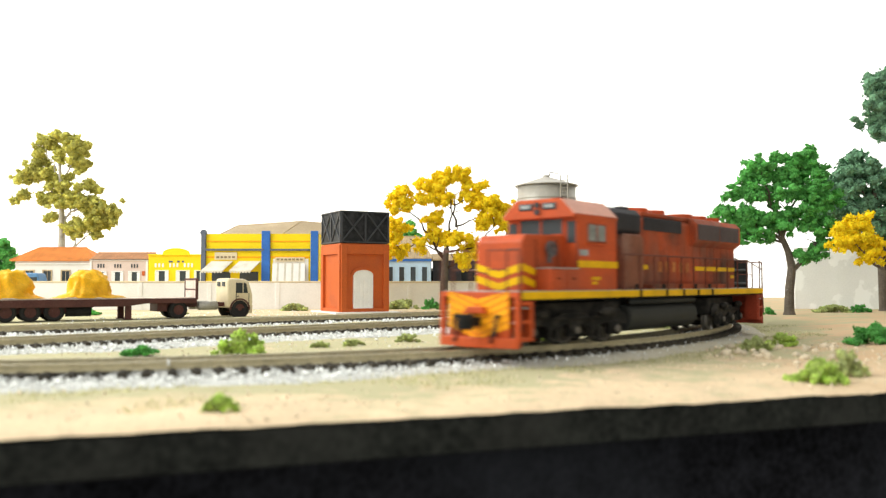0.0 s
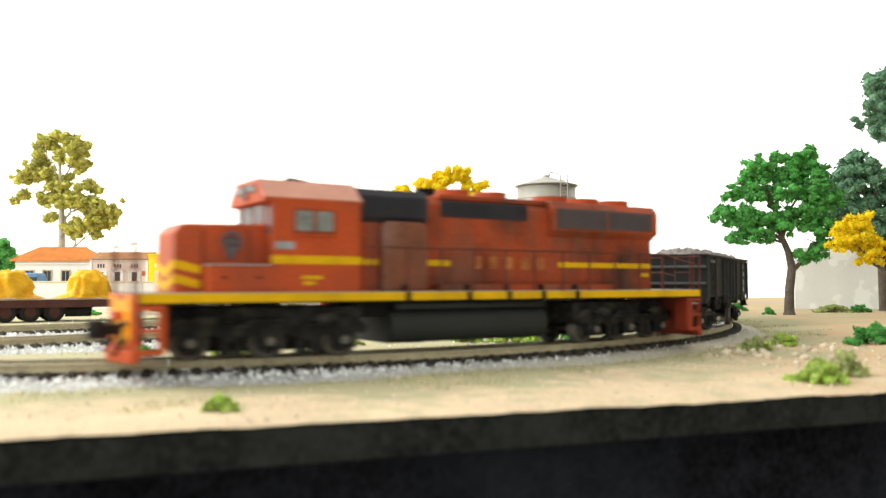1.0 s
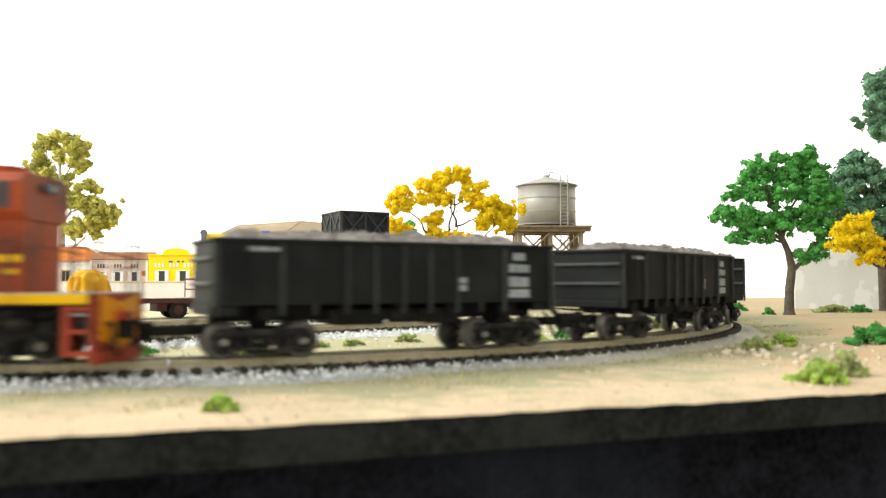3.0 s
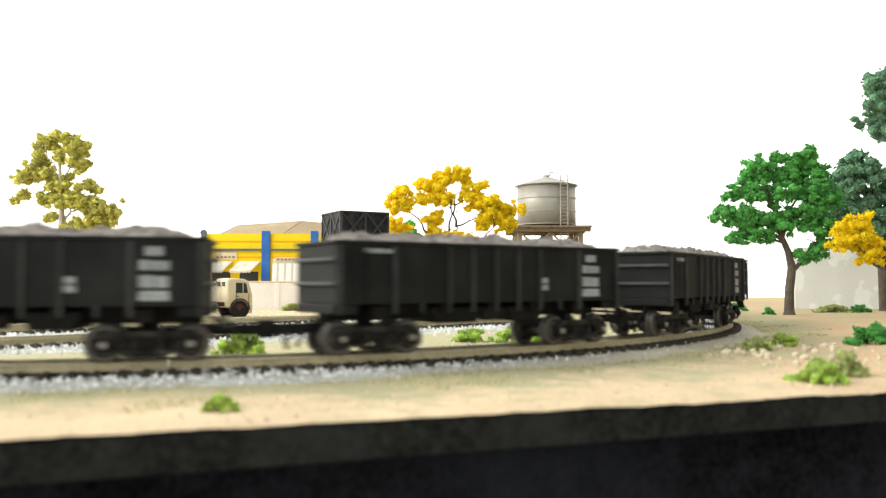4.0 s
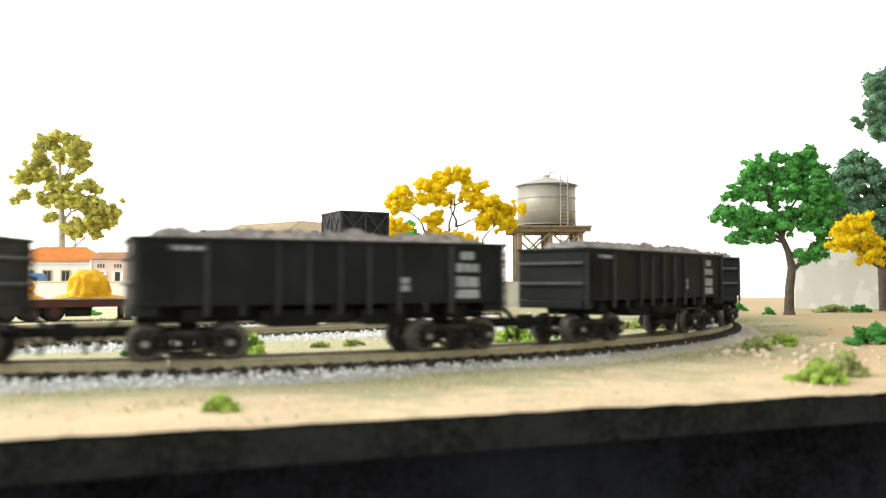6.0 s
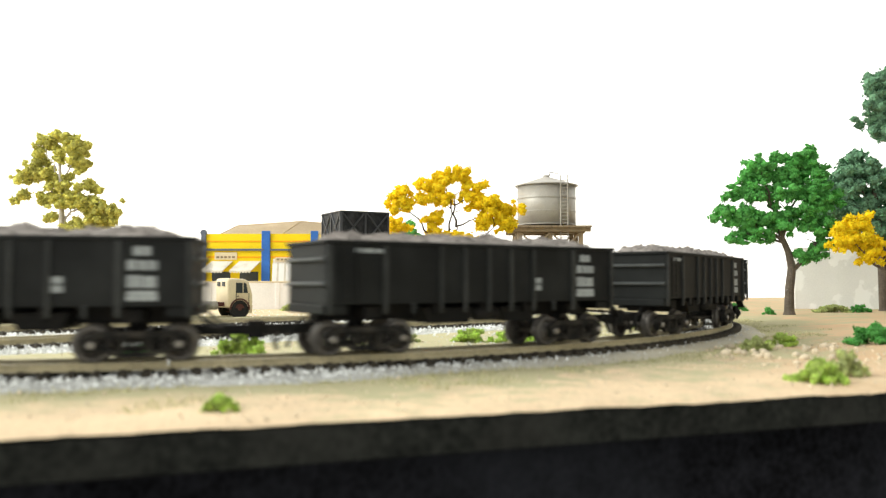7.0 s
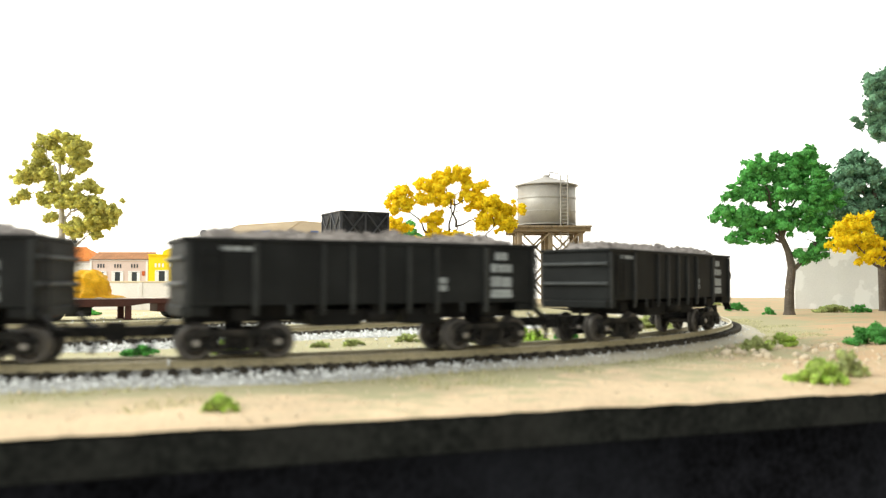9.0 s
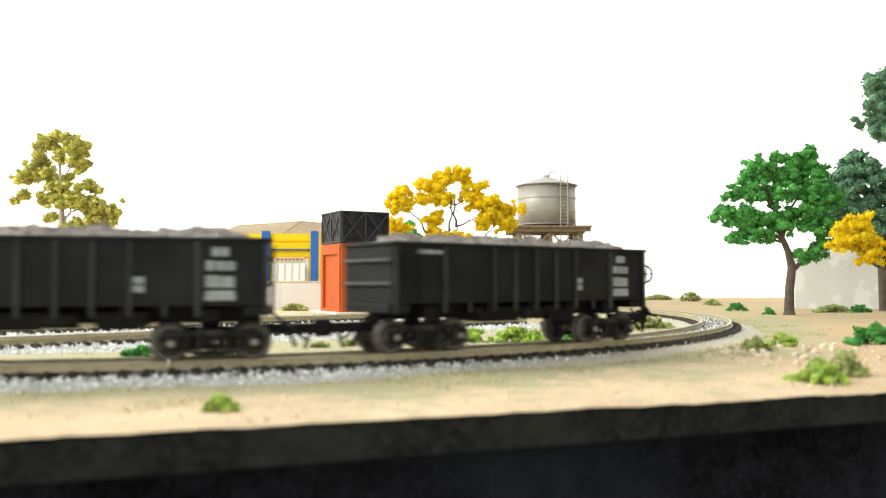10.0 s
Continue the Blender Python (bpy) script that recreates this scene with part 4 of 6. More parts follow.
    for u, r in ((0.0, 6.6), (-18.0, 6.6), (-48.6, 7.4), (-66, 7.4), (-83.4, 7.4)):
        b = bmesh.new()
        tube(b, (u, 0, 56.4), (u, 0, 59.6), r, r - 0.8, 30)
        fan = part("roof_fan", b, RED_CLEAN, c)
        b = bmesh.new()
        rod(b, (u, 0, 56.6), (u, 0, 58.6), r - 0.6, n=24)
        part("fan_blades", b, GRILLE, fan)
        b = bmesh.new()
        rod(b, (u, 0, 58.2), (u, 0, 59.8), 1.8, n=12)
        for k in range(6):
            a = math.pi * k / 6
            rod(b, (u - r * 0.95 * math.cos(a), -r * 0.95 * math.sin(a), 59.4), (u + r * 0.95 * math.cos(a), r * 0.95 * math.sin(a), 59.4), 0.2, n=4)
        part("fan_guard", b, RED_CLEAN, fan)
    b = bmesh.new()
    box(b, 12, 0, 56.5, 7, 4, 3.2, 0.4)
    part("exhaust_stack", b, BLACK, c)
    b = bmesh.new()
    for y, l in ((-1.2, 7), (0, 9), (1.2, 7)):
        rod(b, (-97.0, y * 2, 53), (-97.0 - 2, y * 2, 53), 1.3, n=12)
    part("rear_light", b, GLASS, c)
    b = bmesh.new()
    for y in (-2, 0, 2):
        rod(b, (60, y, 58.6), (67, y, 58.9), 0.5, 1.1, 10)
    box(b, 61, 0, 57.6, 1.5, 6, 1.2)
    part("horn", b, BLACK, c)
    # fuel tank
    b = bmesh.new()
    prism(b, [(s * y, z) for s, seq in ((1, 1), (-1, -1)) for y, z in [(13.0, 14.8), (15.0, 13.8), (16.2, 12.0), (16.6, 9.4), (16.2, 6.8), (14.6, 4.4), (12.4, 3.2)][::seq]], -34, 35, "x", 1.0)
    part("fuel_tank", b, TANKBLACK, c, "dark grey fuel tank")
    for s in (-1, 1):
        b = bmesh.new()
        rod(b, (-33, s * 14.6, 16.2), (33, s * 14.6, 16.2), 1.5, n=14)
        part("air_reservoir", b, TANKBLACK, c, "", True)
    # Black block added to keep the gap under the frame dark.
    b = bmesh.new()
    box(b, 6, 0, 12.5, 84, 22, 5.4, 0.4)
    part("engine_bed", b, BLACK, c)
    # three-axle bogies
    turn = math.degrees(math.asin(76 / R))
    for u, e in ((75.5, -1), (-75.5, 1)):
        b = bmesh.new()
        box(b, 0, 0, 8.0, 62, 23, 8.6, 0.6)
        for k in (-14, 10):
            box(b, k + 1.5, 0, 2.2, 14, 13.6, 7.5, 1.2)
        rod(b, (0, 0, 13), (0, 0, 18), 6, n=16)
        bg = part("bogie", b, BOGIE, c, "black three-axle bogie")
        bg.matrix_basis = spot(u, 0, 0, 0, 0, e * turn)
        for s in (-1, 1):
            b = bmesh.new()
            y0, y1 = sorted((s * 12.2, s * 15.0))
            prism(b, [(-32, 10.5), (-28, 13.6), (-16, 12.4), (-12, 9.8), (-6, 12.8), (6, 12.8), (12, 9.8), (16, 12.4), (28, 13.6), (32, 10.5), (32, 7.4), (27, 8.2), (17, 7.8), (12, 5.6), (5, 8.0), (-5, 8.0), (-12, 5.6), (-17, 7.8), (-27, 8.2), (-32, 7.4)], y0, y1, "y", 0.3)
            for k in (-24, 0, 24):
                box(b, k, (y0 + y1) / 2 + s * 0.5, 3.2, 6.4, 3.4, 5.6, 0.6)
                yy = s * 16.2
                rod(b, (k, yy - s * 1, 5.8), (k, yy + s * 0.8, 5.8), 2.4, 2.0, 16)
            for k in (-12, 12):
                rod(b, (k - 2.2, s * 14.2, 2.2), (k - 2.2, s * 14.2, 7), 1.0, n=8)
                rod(b, (k + 2.2, s * 14.2, 2.2), (k + 2.2, s * 14.2, 7), 1.0, n=8)
                box(b, k, s * 14.2, 1.8, 8, 2.6, 0.9, 0.2)
            part("side_frame", b, BOGIE, bg)
            for k in (-24, 0, 24):
                b = bmesh.new()
                rod(b, (k, s * 17.0, 5.8), (k, s * 17.5, 5.8), 1.5, 1.2, 14)
                part("axle_cap", b, STEEL_WHEEL, bg)
            for k in (-12, 12):
                b = bmesh.new()
                for q in range(5):
                    tube(b, (k - 2.2, s * 14.9, 2.6 + q * 0.9), (k - 2.2, s * 14.9, 3.1 + q * 0.9), 1.5, 0.8, 10)
                    tube(b, (k + 2.2, s * 14.9, 2.6 + q * 0.9), (k + 2.2, s * 14.9, 3.1 + q * 0.9), 1.5, 0.8, 10)
                part("coil_spring", b, BOGIE, bg)
            b = bmesh.new()
            rod(b, (-20, s * 16.0, 10.6), (18, s * 16.0, 10.6), 0.5, n=6)
            part("sand_pipe", b, BOGIE, bg)
            for k in (-18, 20):
                b = bmesh.new()
                rod(b, (k - 3.6, s * 16.4, 12.6), (k + 3.6, s * 16.4, 12.6), 1.7, n=14)
                rod(b, (k + 3.5, s * 16.4, 12.6), (k + 5.4, s * 16.4, 12.6), 0.6, n=8)
                part("brake_cylinder", b, BOGIE, bg, "", True)
        for k in (-24, 0, 24):
            axles.append((wheelset(bg, k, 5.9), 5.9))
    return c


# Paler and pinker than the cab, for the roof bevels.
ROOF_PINK = material("pale_pink_roof_paint", (0.70, 0.33, 0.24), 0.5, vary=0.12, bump=0.06)
DUCT = material("dusty_brown_paint", (0.22, 0.075, 0.040), 0.5, vary=0.25, bump=0.1, dirt_or_glare=(0.30, 0.19, 0.15), dirt_or_glare_amount=0.7, dirt_or_glare_scale=50)
TANKBLACK = material("dark_green_grey_paint", (0.027, 0.029, 0.028), 0.55, spec=0.3, vary=0.2, scale=60, bump=0.1)

# how far the locomotive has come along the loop, in mm past its foremost point
RUN = [(0.0, -348.2), (0.5, -290.4), (1.0, -229.6), (1.5, -172.5), (2.0, -114.0), (2.5, -53.6), (4.0, 131.8), (4.5, 191.0), (5.0, 245.4), (5.5, 299.2),
       (7.0, 456.3), (7.5, 509.8), (8.0, 556.5), (8.5, 607.0), (9.0, 658.6), (9.5, 707.5), (10.0, 755.6)]
PITCH, FIRST = 160.6, 205.4


def run(t):
    """A smooth curve through RUN."""
    ts, ss = [r[0] for r in RUN], [r[1] for r in RUN]
    i = min(max(int(np.searchsorted(ts, t)) - 1, 0), len(ts) - 2)
    def slope(k):
        a, b = max(k - 1, 0), min(k + 1, len(ts) - 1)
        return (ss[b] - ss[a]) / (ts[b] - ts[a])
    h = ts[i + 1] - ts[i]
    u = (t - ts[i]) / h
    return (ss[i] * (2 * u**3 - 3 * u**2 + 1) + ss[i + 1] * (-2 * u**3 + 3 * u**2) + h * (slope(i) * (u**3 - 2 * u**2 + u) + slope(i + 1) * (u**3 - u**2)))


def stand(s, half):
    """The pose of a vehicle whose bogie centres, half a wheelbase each way, lie on the loop."""
    t = -s / R
    r = math.sqrt(R * R - half * half)
    return spot(CX + r * math.sin(t), CY - r * math.cos(t), 0, 0, 0, math.degrees(t) + 180)


# ---- buildings ----
def window(parent, x, y, z, w, h, frame_mat=None, glass=None, bars=1):
    """A framed window on a front that faces the camera: y is the wall's outer face."""
    b = bmesh.new()
    t = max(0.5, w * 0.12)
    box(b, x - w / 2 + t / 2, y - 0.25, z, t, 1.0, h, 0.08)
    box(b, x + w / 2 - t / 2, y - 0.25, z, t, 1.0, h, 0.08)
    box(b, x, y - 0.25, z + h - t, w - 2 * t, 1.0, t, 0.08)
    box(b, x, y - 0.45, z, w - 2 * t, 1.4, t, 0.08)
    fr = part("window", b, frame_mat or WHITE, parent)
    b = bmesh.new()
    box(b, x, y + 0.1, z + t, w - 2 * t, 0.3, h - 2 * t)
    part("pane", b, glass or GLASS, fr)
    for i in range(bars):
        b = bmesh.new()
        box(b, x + (i - (bars - 1) / 2) * w / (bars + 1), y - 0.15, z + t, 0.4, 0.5, h - 2 * t)
        part("glazing_bar", b, frame_mat or WHITE, fr)
    return fr


def doorway(parent, x, y, z, w, h, leaf_mat, frame_mat=None, open_half=True):
    b = bmesh.new()
    t = 0.9
    box(b, x - w / 2, y - 0.3, z, t, 1.2, h, 0.1)
    box(b, x + w / 2, y - 0.3, z, t, 1.2, h, 0.1)
    box(b, x, y - 0.3, z + h - t, w - t, 1.2, t, 0.1)
    d = part("door", b, frame_mat or WHITE, parent)
    b = bmesh.new()
    box(b, x, y + 0.05, z, w - t, 0.3, h - t)
    part("dark_opening", b, GLASS, d)
    for s in (-1, 1):
        b = bmesh.new()
        box(b, x + s * (w / 2 - w * 0.14), y - 0.35, z, w * 0.24, 0.5, h - t - 0.3, 0.1)
        part("leaf", b, leaf_mat, d)
    return d


def tile_roof(parent, x0, x1, y0, y1, z0, z1, inset, mat, over=2.0):
    """A hipped tile roof with raised rows of tiles on the slope that faces the camera."""
    x0, x1, y0, y1 = x0 - over, x1 + over, y0 - over, y1 + over
    b = bmesh.new()
    ym = (y0 + y1) / 2
    v = [b.verts.new(p) for p in ((x0, y0, z0), (x1, y0, z0), (x1, y1, z0), (x0, y1, z0), (x0 + inset, ym, z1), (x1 - inset, ym, z1))]
    e = [b.verts.new((p.co.x, p.co.y, z0 - 0.9)) for p in v[:4]]
    for f in ((0, 1, 5, 4), (1, 2, 5), (2, 3, 4, 5), (3, 0, 4)):
        b.faces.new([v[i] for i in f])
    for i in range(4):
        b.faces.new((e[i], e[(i + 1) % 4], v[(i + 1) % 4], v[i]))
    b.faces.new(e[::-1])
    roof = part("roof", b, mat, parent)
    n = int((x1 - x0) / 2.6)
    for i in range(n):
        x = x0 + (i + 0.5) * (x1 - x0) / n
        k = 1.0
        if inset > 0:
            k = min(1.0, (x - x0) / inset, (x1 - x) / inset)
        if k < 0.08:
            continue
        b = bmesh.new()
        rod(b, (x, y0 - 0.1, z0 + 0.1), (x, y0 + (ym - y0) * k, z0 + (z1 - z0) * k + 0.1), 0.55, n=5)
        part("roof_tile", b, mat, roof)
    b = bmesh.new()
    rod(b, (x0 + inset, ym, z1), (x1 - inset, ym, z1), 0.9, n=8)
    if inset > 0:
        for (xa, ya, xb) in ((x0, y0, x0 + inset), (x1, y0, x1 - inset)):
            rod(b, (xa, ya, z0), (xb, ym, z1), 0.8, n=8)
    part("ridge_tiles", b, mat, roof)
    return roof


def shell(parent, x0, x1, y0, y1, z0, z1, mat, name="wall"):
    b = bmesh.new()
    t = 1.6
    box(b, (x0 + x1) / 2, y0 + t / 2, z0, x1 - x0, t, z1 - z0, 0.15)
    box(b, (x0 + x1) / 2, y1 - t / 2, z0, x1 - x0, t, z1 - z0, 0.15)
    box(b, x0 + t / 2, (y0 + y1) / 2, z0, t, y1 - y0 - 2 * t, z1 - z0)
    box(b, x1 - t / 2, (y0 + y1) / 2, z0, t, y1 - y0 - 2 * t, z1 - z0)
    return part(name, b, mat, parent)


def white_house():
    h = thing("white_house", spot(-434, 905, -2), "low white house with orange hipped tile roof", "house")
    shell(h, -40, 44, 0, 46, 0, 51, PLASTER)
    tile_roof(h, -42, 46, 0, 46, 51, 66, 20, TILE, 3)
    for x in (-24, -4.4, 16, 35):
        window(h, x, 0, 25.5, 11, 15, TAN_TILE)
    b = bmesh.new()
    box(b, 2, -0.6, 46.5, 84, 1.4, 1.6, 0.2)
    part("cornice", b, WHITE, h)


def pink_house():
    h = thing("pink_house", spot(-357, 900, -2), "small pale pink house with shuttered doors and tile roof", "house")
    shell(h, -32, 32, 0, 44, 0, 52, PINK)
    tile_roof(h, -31, 31, 0, 44, 52, 60, 0, FADED_TILE, 1.5)
    b = bmesh.new()
    box(b, 0, -0.7, 50.6, 65, 1.6, 1.5, 0.2)
    box(b, -31, -0.5, 0, 2.2, 1.2, 50, 0.2)
    box(b, 31, -0.5, 0, 2.2, 1.2, 50, 0.2)
    part("cornice", b, WHITE, h)
    for x in (-20, -1.5, 17):
        doorway(h, x, 0, 6, 12, 33, WHITE)
        for k in (-3, 0, 3):
            b = bmesh.new()
            box(b, x + k, -0.15, 42.6, 1.6, 0.5, 4.2, 0.15)
            part("vent", b, GLASS, h)
    b = bmesh.new()
    box(b, 27, -0.3, 34, 3.2, 0.6, 5, 0.1)
    part("wall_plaque", b, BRICK, h)


def yellow_house():
    h = thing("yellow_house", spot(-294, 898, -2), "small bright yellow house with a curved parapet", "house")
    shell(h, -30, 30, 0, 44, 0, 57, HOUSE_YELLOW)
    b = bmesh.new()
    arch = [(-15, 57)] + [(15 * math.cos(math.pi - math.pi * i / 12), 58.5 + 6 * math.sin(math.pi * i / 12)) for i in range(13)] + [(15, 57)]
    prism(b, arch, 0, 2.0, "y", 0.15)
    part("parapet", b, HOUSE_YELLOW, h)
    b = bmesh.new()
    box(b, 0, -0.6, 56.2, 61, 1.6, 1.4, 0.2)
    part("cornice", b, HOUSE_YELLOW, h)
    b = bmesh.new()
    for i, (x, w) in enumerate(((-2.5, 7), (6, 5), (11, 4))):
        box(b, x - 3, -0.15, 48.4, w * 0.6, 0.3, 2.0)
    part("sign_bars", b, SLATE, h)
    for x in (-15, 8, 25):
        doorway(h, x, 0, 4, 14 if x < 20 else 8, 36, WHITE)
    for x in (-18, -2, 14):
        for k in (-4, 0, 4):
            b = bmesh.new()
            box(b, x + k, -0.15, 43.2, 2.0, 0.5, 4.4, 0.2)
            part("vent", b, WHITE, h)


def awning(parent, x, y, z, w, drop, out, mat, stripes=0, slew=0.0):
    """A sloping awning with a hanging valance; slew carries its front edge sideways."""
    b = bmesh.new()
    def strip(x0, x1, lift, edge):
        q = [(x0, y, z + lift), (x1, y, z + lift), (x1 - slew, y - out, z - drop + lift), (x0 - slew, y - out, z - drop + lift)]
        lo = [b.verts.new((a, c, d - 0.7)) for a, c, d in q]
        hi = [b.verts.new(p) for p in q]
        b.faces.new(hi)
        b.faces.new(lo[::-1])
        for i in range(4):
            b.faces.new((lo[i], lo[(i + 1) % 4], hi[(i + 1) % 4], hi[i]))
        box(b, (x0 + x1) / 2 - slew, y - out, z - drop - edge, x1 - x0 - 0.1, 0.5, edge + lift)
    strip(x - w / 2, x + w / 2, 0.0, 1.2)
    a = part("awning", b, mat, parent, "faded cream awning")
    for i in range(stripes):
        b = bmesh.new()
        u = x - w / 2 + (i + 0.5) * w / stripes
        strip(u - w / stripes * 0.26, u + w / stripes * 0.26, 0.3, 1.8)
        part("stripe", b, SLATE_STRIPE if i % 2 else PLASTER, a)
    b = bmesh.new()
    n = max(4, int(w / 3))
    for i in range(n):
        u = x - w / 2 + (i + 0.5) * w / n - slew
        rod(b, (u, y - out - 0.3, z - drop - 1.2), (u, y - out + 0.1, z - drop - 1.2), w / n * 0.42, n=8)
    part("valance", b, mat, a)
    return a


SLATE_STRIPE = material("faded_grey_stripe", (0.58, 0.53, 0.45), 0.8, vary=0.12, bump=0.15)
ROOF_TAN = material("sun_bleached_tan_roof", (0.43, 0.335, 0.22), 0.8, vary=0.12, scale=50, fine=500, bump=0.35, dirt_or_glare=(0.36, 0.27, 0.17), dirt_or_glare_amount=0.5, dirt_or_glare_scale=40)
CANVAS = material("weathered_cream_canvas", (0.74, 0.70, 0.62), 0.8, vary=0.14, scale=70, bump=0.25, dirt_or_glare=(0.46, 0.40, 0.32), dirt_or_glare_amount=0.6, dirt_or_glare_scale=60)


def corner_store():
    h = thing("corner_store", spot(-196, 880, -2), "yellow corner store with blue pillars, awnings and tan roof", "shop")
    shell(h, -62, 62, 0, 60, 0, 79, HOUSE_YELLOW)
    # hipped roof that turns the corner above the blue pillar
    b = bmesh.new()
    p = [b.verts.new(q) for q in ((-47, 6, 78.6), (20, 6, 78.6), (70, 16, 78.6), (70, 60, 78.6), (-47, 60, 78.6), (-34, 33, 90.2), (37, 33, 95.0), (70, 36, 92.6))]
    for f in ((0, 1, 6, 5), (1, 2, 7, 6), (2, 3, 7), (3, 4, 5, 6, 7), (4, 0, 5), (4, 3, 2, 1, 0)):
        b.faces.new([p[i] for i in f])
    roof = part("roof", b, ROOF_TAN, h, "smooth tan hipped roof")
    b = bmesh.new()
    for a, c in ((5, 6), (6, 7), (1, 6), (0, 5)):
        q = [(-47, 6, 78.6), (20, 6, 78.6), (70, 16, 78.6), (70, 60, 78.6), (-47, 60, 78.6), (-34, 33, 90.2), (37, 33, 95.0), (70, 36, 92.6)]
        rod(b, q[a], q[c], 0.55, n=7)
    part("ridge_tiles", b, TAN_TILE, roof)
    for x, m, w in ((-62, SLATE, 5), (5.2, BLUE, 9), (57.5, BLUE, 8)):
        b = bmesh.new()
        box(b, x, -1.0, 0, w, 3.0, 80 if m is SLATE else 82, 0.3)
        if m is SLATE:
            rod(b, (x, -2.4, 80), (x, 0.4, 80), 3.6, n=16)
        part("pillar", b, m, h, "grey-blue corner pillar" if m is SLATE else "royal blue pillar")
    b = bmesh.new()
    box(b, -28.5, -1.2, 60.6, 63, 3.2, 2.2, 0.3)
    part("cornice", b, SLATE, h)
    b = bmesh.new()
    box(b, 31, -1.2, 60.6, 43, 3.2, 2.0, 0.3)
    part("cornice", b, SLATE, h)
    for x, w in ((-28.5, 60), (31, 42)):
        for z in (70.2, 53.2):
            b = bmesh.new()
            box(b, x, -0.3, z, w, 0.8, 1.3, 0.15)
            part("moulding", b, ORANGE, h)
    for x in (-43, -13):
        b = bmesh.new()
        box(b, x, -0.15, 0, 20, 0.5, 38)
        d = part("doorway", b, GLASS, h)
        awning(h, x + 1, -0.5, 49.5, 23, 10.5, 15, CANVAS, 0, 7.0)
    b = bmesh.new()
    box(b, -38, -0.6, 51, 24, 1.0, 8, 0.15)
    sign = part("sign_board", b, CREAM, h)
    b = bmesh.new()
    for i in range(5):
        box(b, -46.5 + i * 4.2, -1.2, 52.6, 3.2 - 0.6 * (i % 2), 0.3, 2.2)
    part("sign_bars", b, TIMBER, sign)
    b = bmesh.new()
    box(b, 32, -0.3, 0, 38, 0.8, 52, 0.1)
    part("shop_front", b, PLASTER, h, "cream shop front")
    b = bmesh.new()
    box(b, 31, -0.8, 0, 28, 0.5, 36)
    part("doorway", b, GLASS, h)
    awning(h, 30, -1.0, 47, 35, 19, 8, PLASTER, 9, -1.0)
    b = bmesh.new()
    box(b, 31, -1.2, 49, 32, 1.2, 4.6, 0.2)
    sign = part("sign_board", b, CREAM, h)
    b = bmesh.new()
    for i in range(7):
        box(b, 18.5 + i * 4.2, -1.9, 50.2, 3.2 - 0.5 * (i % 2), 0.3, 2.0)
    part("sign_bars", b, TIMBER, sign)
    b = bmesh.new()
    box(b, -30, -0.4, 0, 20, 0.7, 10, 0.1)
    part("plinth", b, SLATE, h)


def blue_house():
    h = thing("blue_house", spot(-38, 930, -2), "pale blue house with dark windows and tan tile roof", "house")
    shell(h, -34, 24, 0, 50, 0, 52, PALE_BLUE)
    tile_roof(h, -34, 24, 0, 50, 54.4, 80, 16, TAN_TILE, 2)
    b = bmesh.new()
    box(b, -5, -0.8, 50.6, 60, 1.8, 3.0, 0.2)
    part("fascia", b, BLUE, h, "blue eaves board")
    for x in (-22, -9, 4, 17):
        window(h, x, 0, 26, 7.5, 19, PALE_BLUE, bars=0)


def dark_shed():
    h = thing("goods_shed", spot(22, 960, -2), "dark boarded goods shed with sandy tile roof", "shed")
    shell(h, -34, 36, 0, 40, 0, 53, GRILLE)
    tile_roof(h, -34, 36, 0, 40, 53, 60, 0, TAN_TILE, 2)
    for i in range(14):
        b = bmesh.new()
        box(b, -31.5 + i * 5, -0.3, 0, 4.3, 0.7, 51, 0.1)
        part("board", b, GRILLE, h)


def garden_wall(x0, y0, x1, y1, top):
    d = Vector((x1 - x0, y1 - y0))
    n = d.length
    w = thing("boundary_wall", spot((x0 + x1) / 2, (y0 + y1) / 2, -3, 0, 0, math.degrees(math.atan2(d.y, d.x))), "stained white plaster boundary wall in front of the houses", "wall", kind="structure")
    b = bmesh.new()
    box(b, 0, 0, 0, n, 3.0, top + 1.4, 0.3)
    part("wall_face", b, WALL_PLASTER, w)
    b = bmesh.new()
    box(b, 0, 0, top + 1.4, n + 0.4, 4.2, 1.4, 0.4)
    part("coping", b, CREAM, w)
    k = max(2, int(n / 62))
    for i in range(k + 1):
        b = bmesh.new()
        box(b, -n / 2 + i * n / k, 0, 0, 4.0, 4.0, top + 1.3, 0.3)
        part("pier", b, WALL_PLASTER, w)


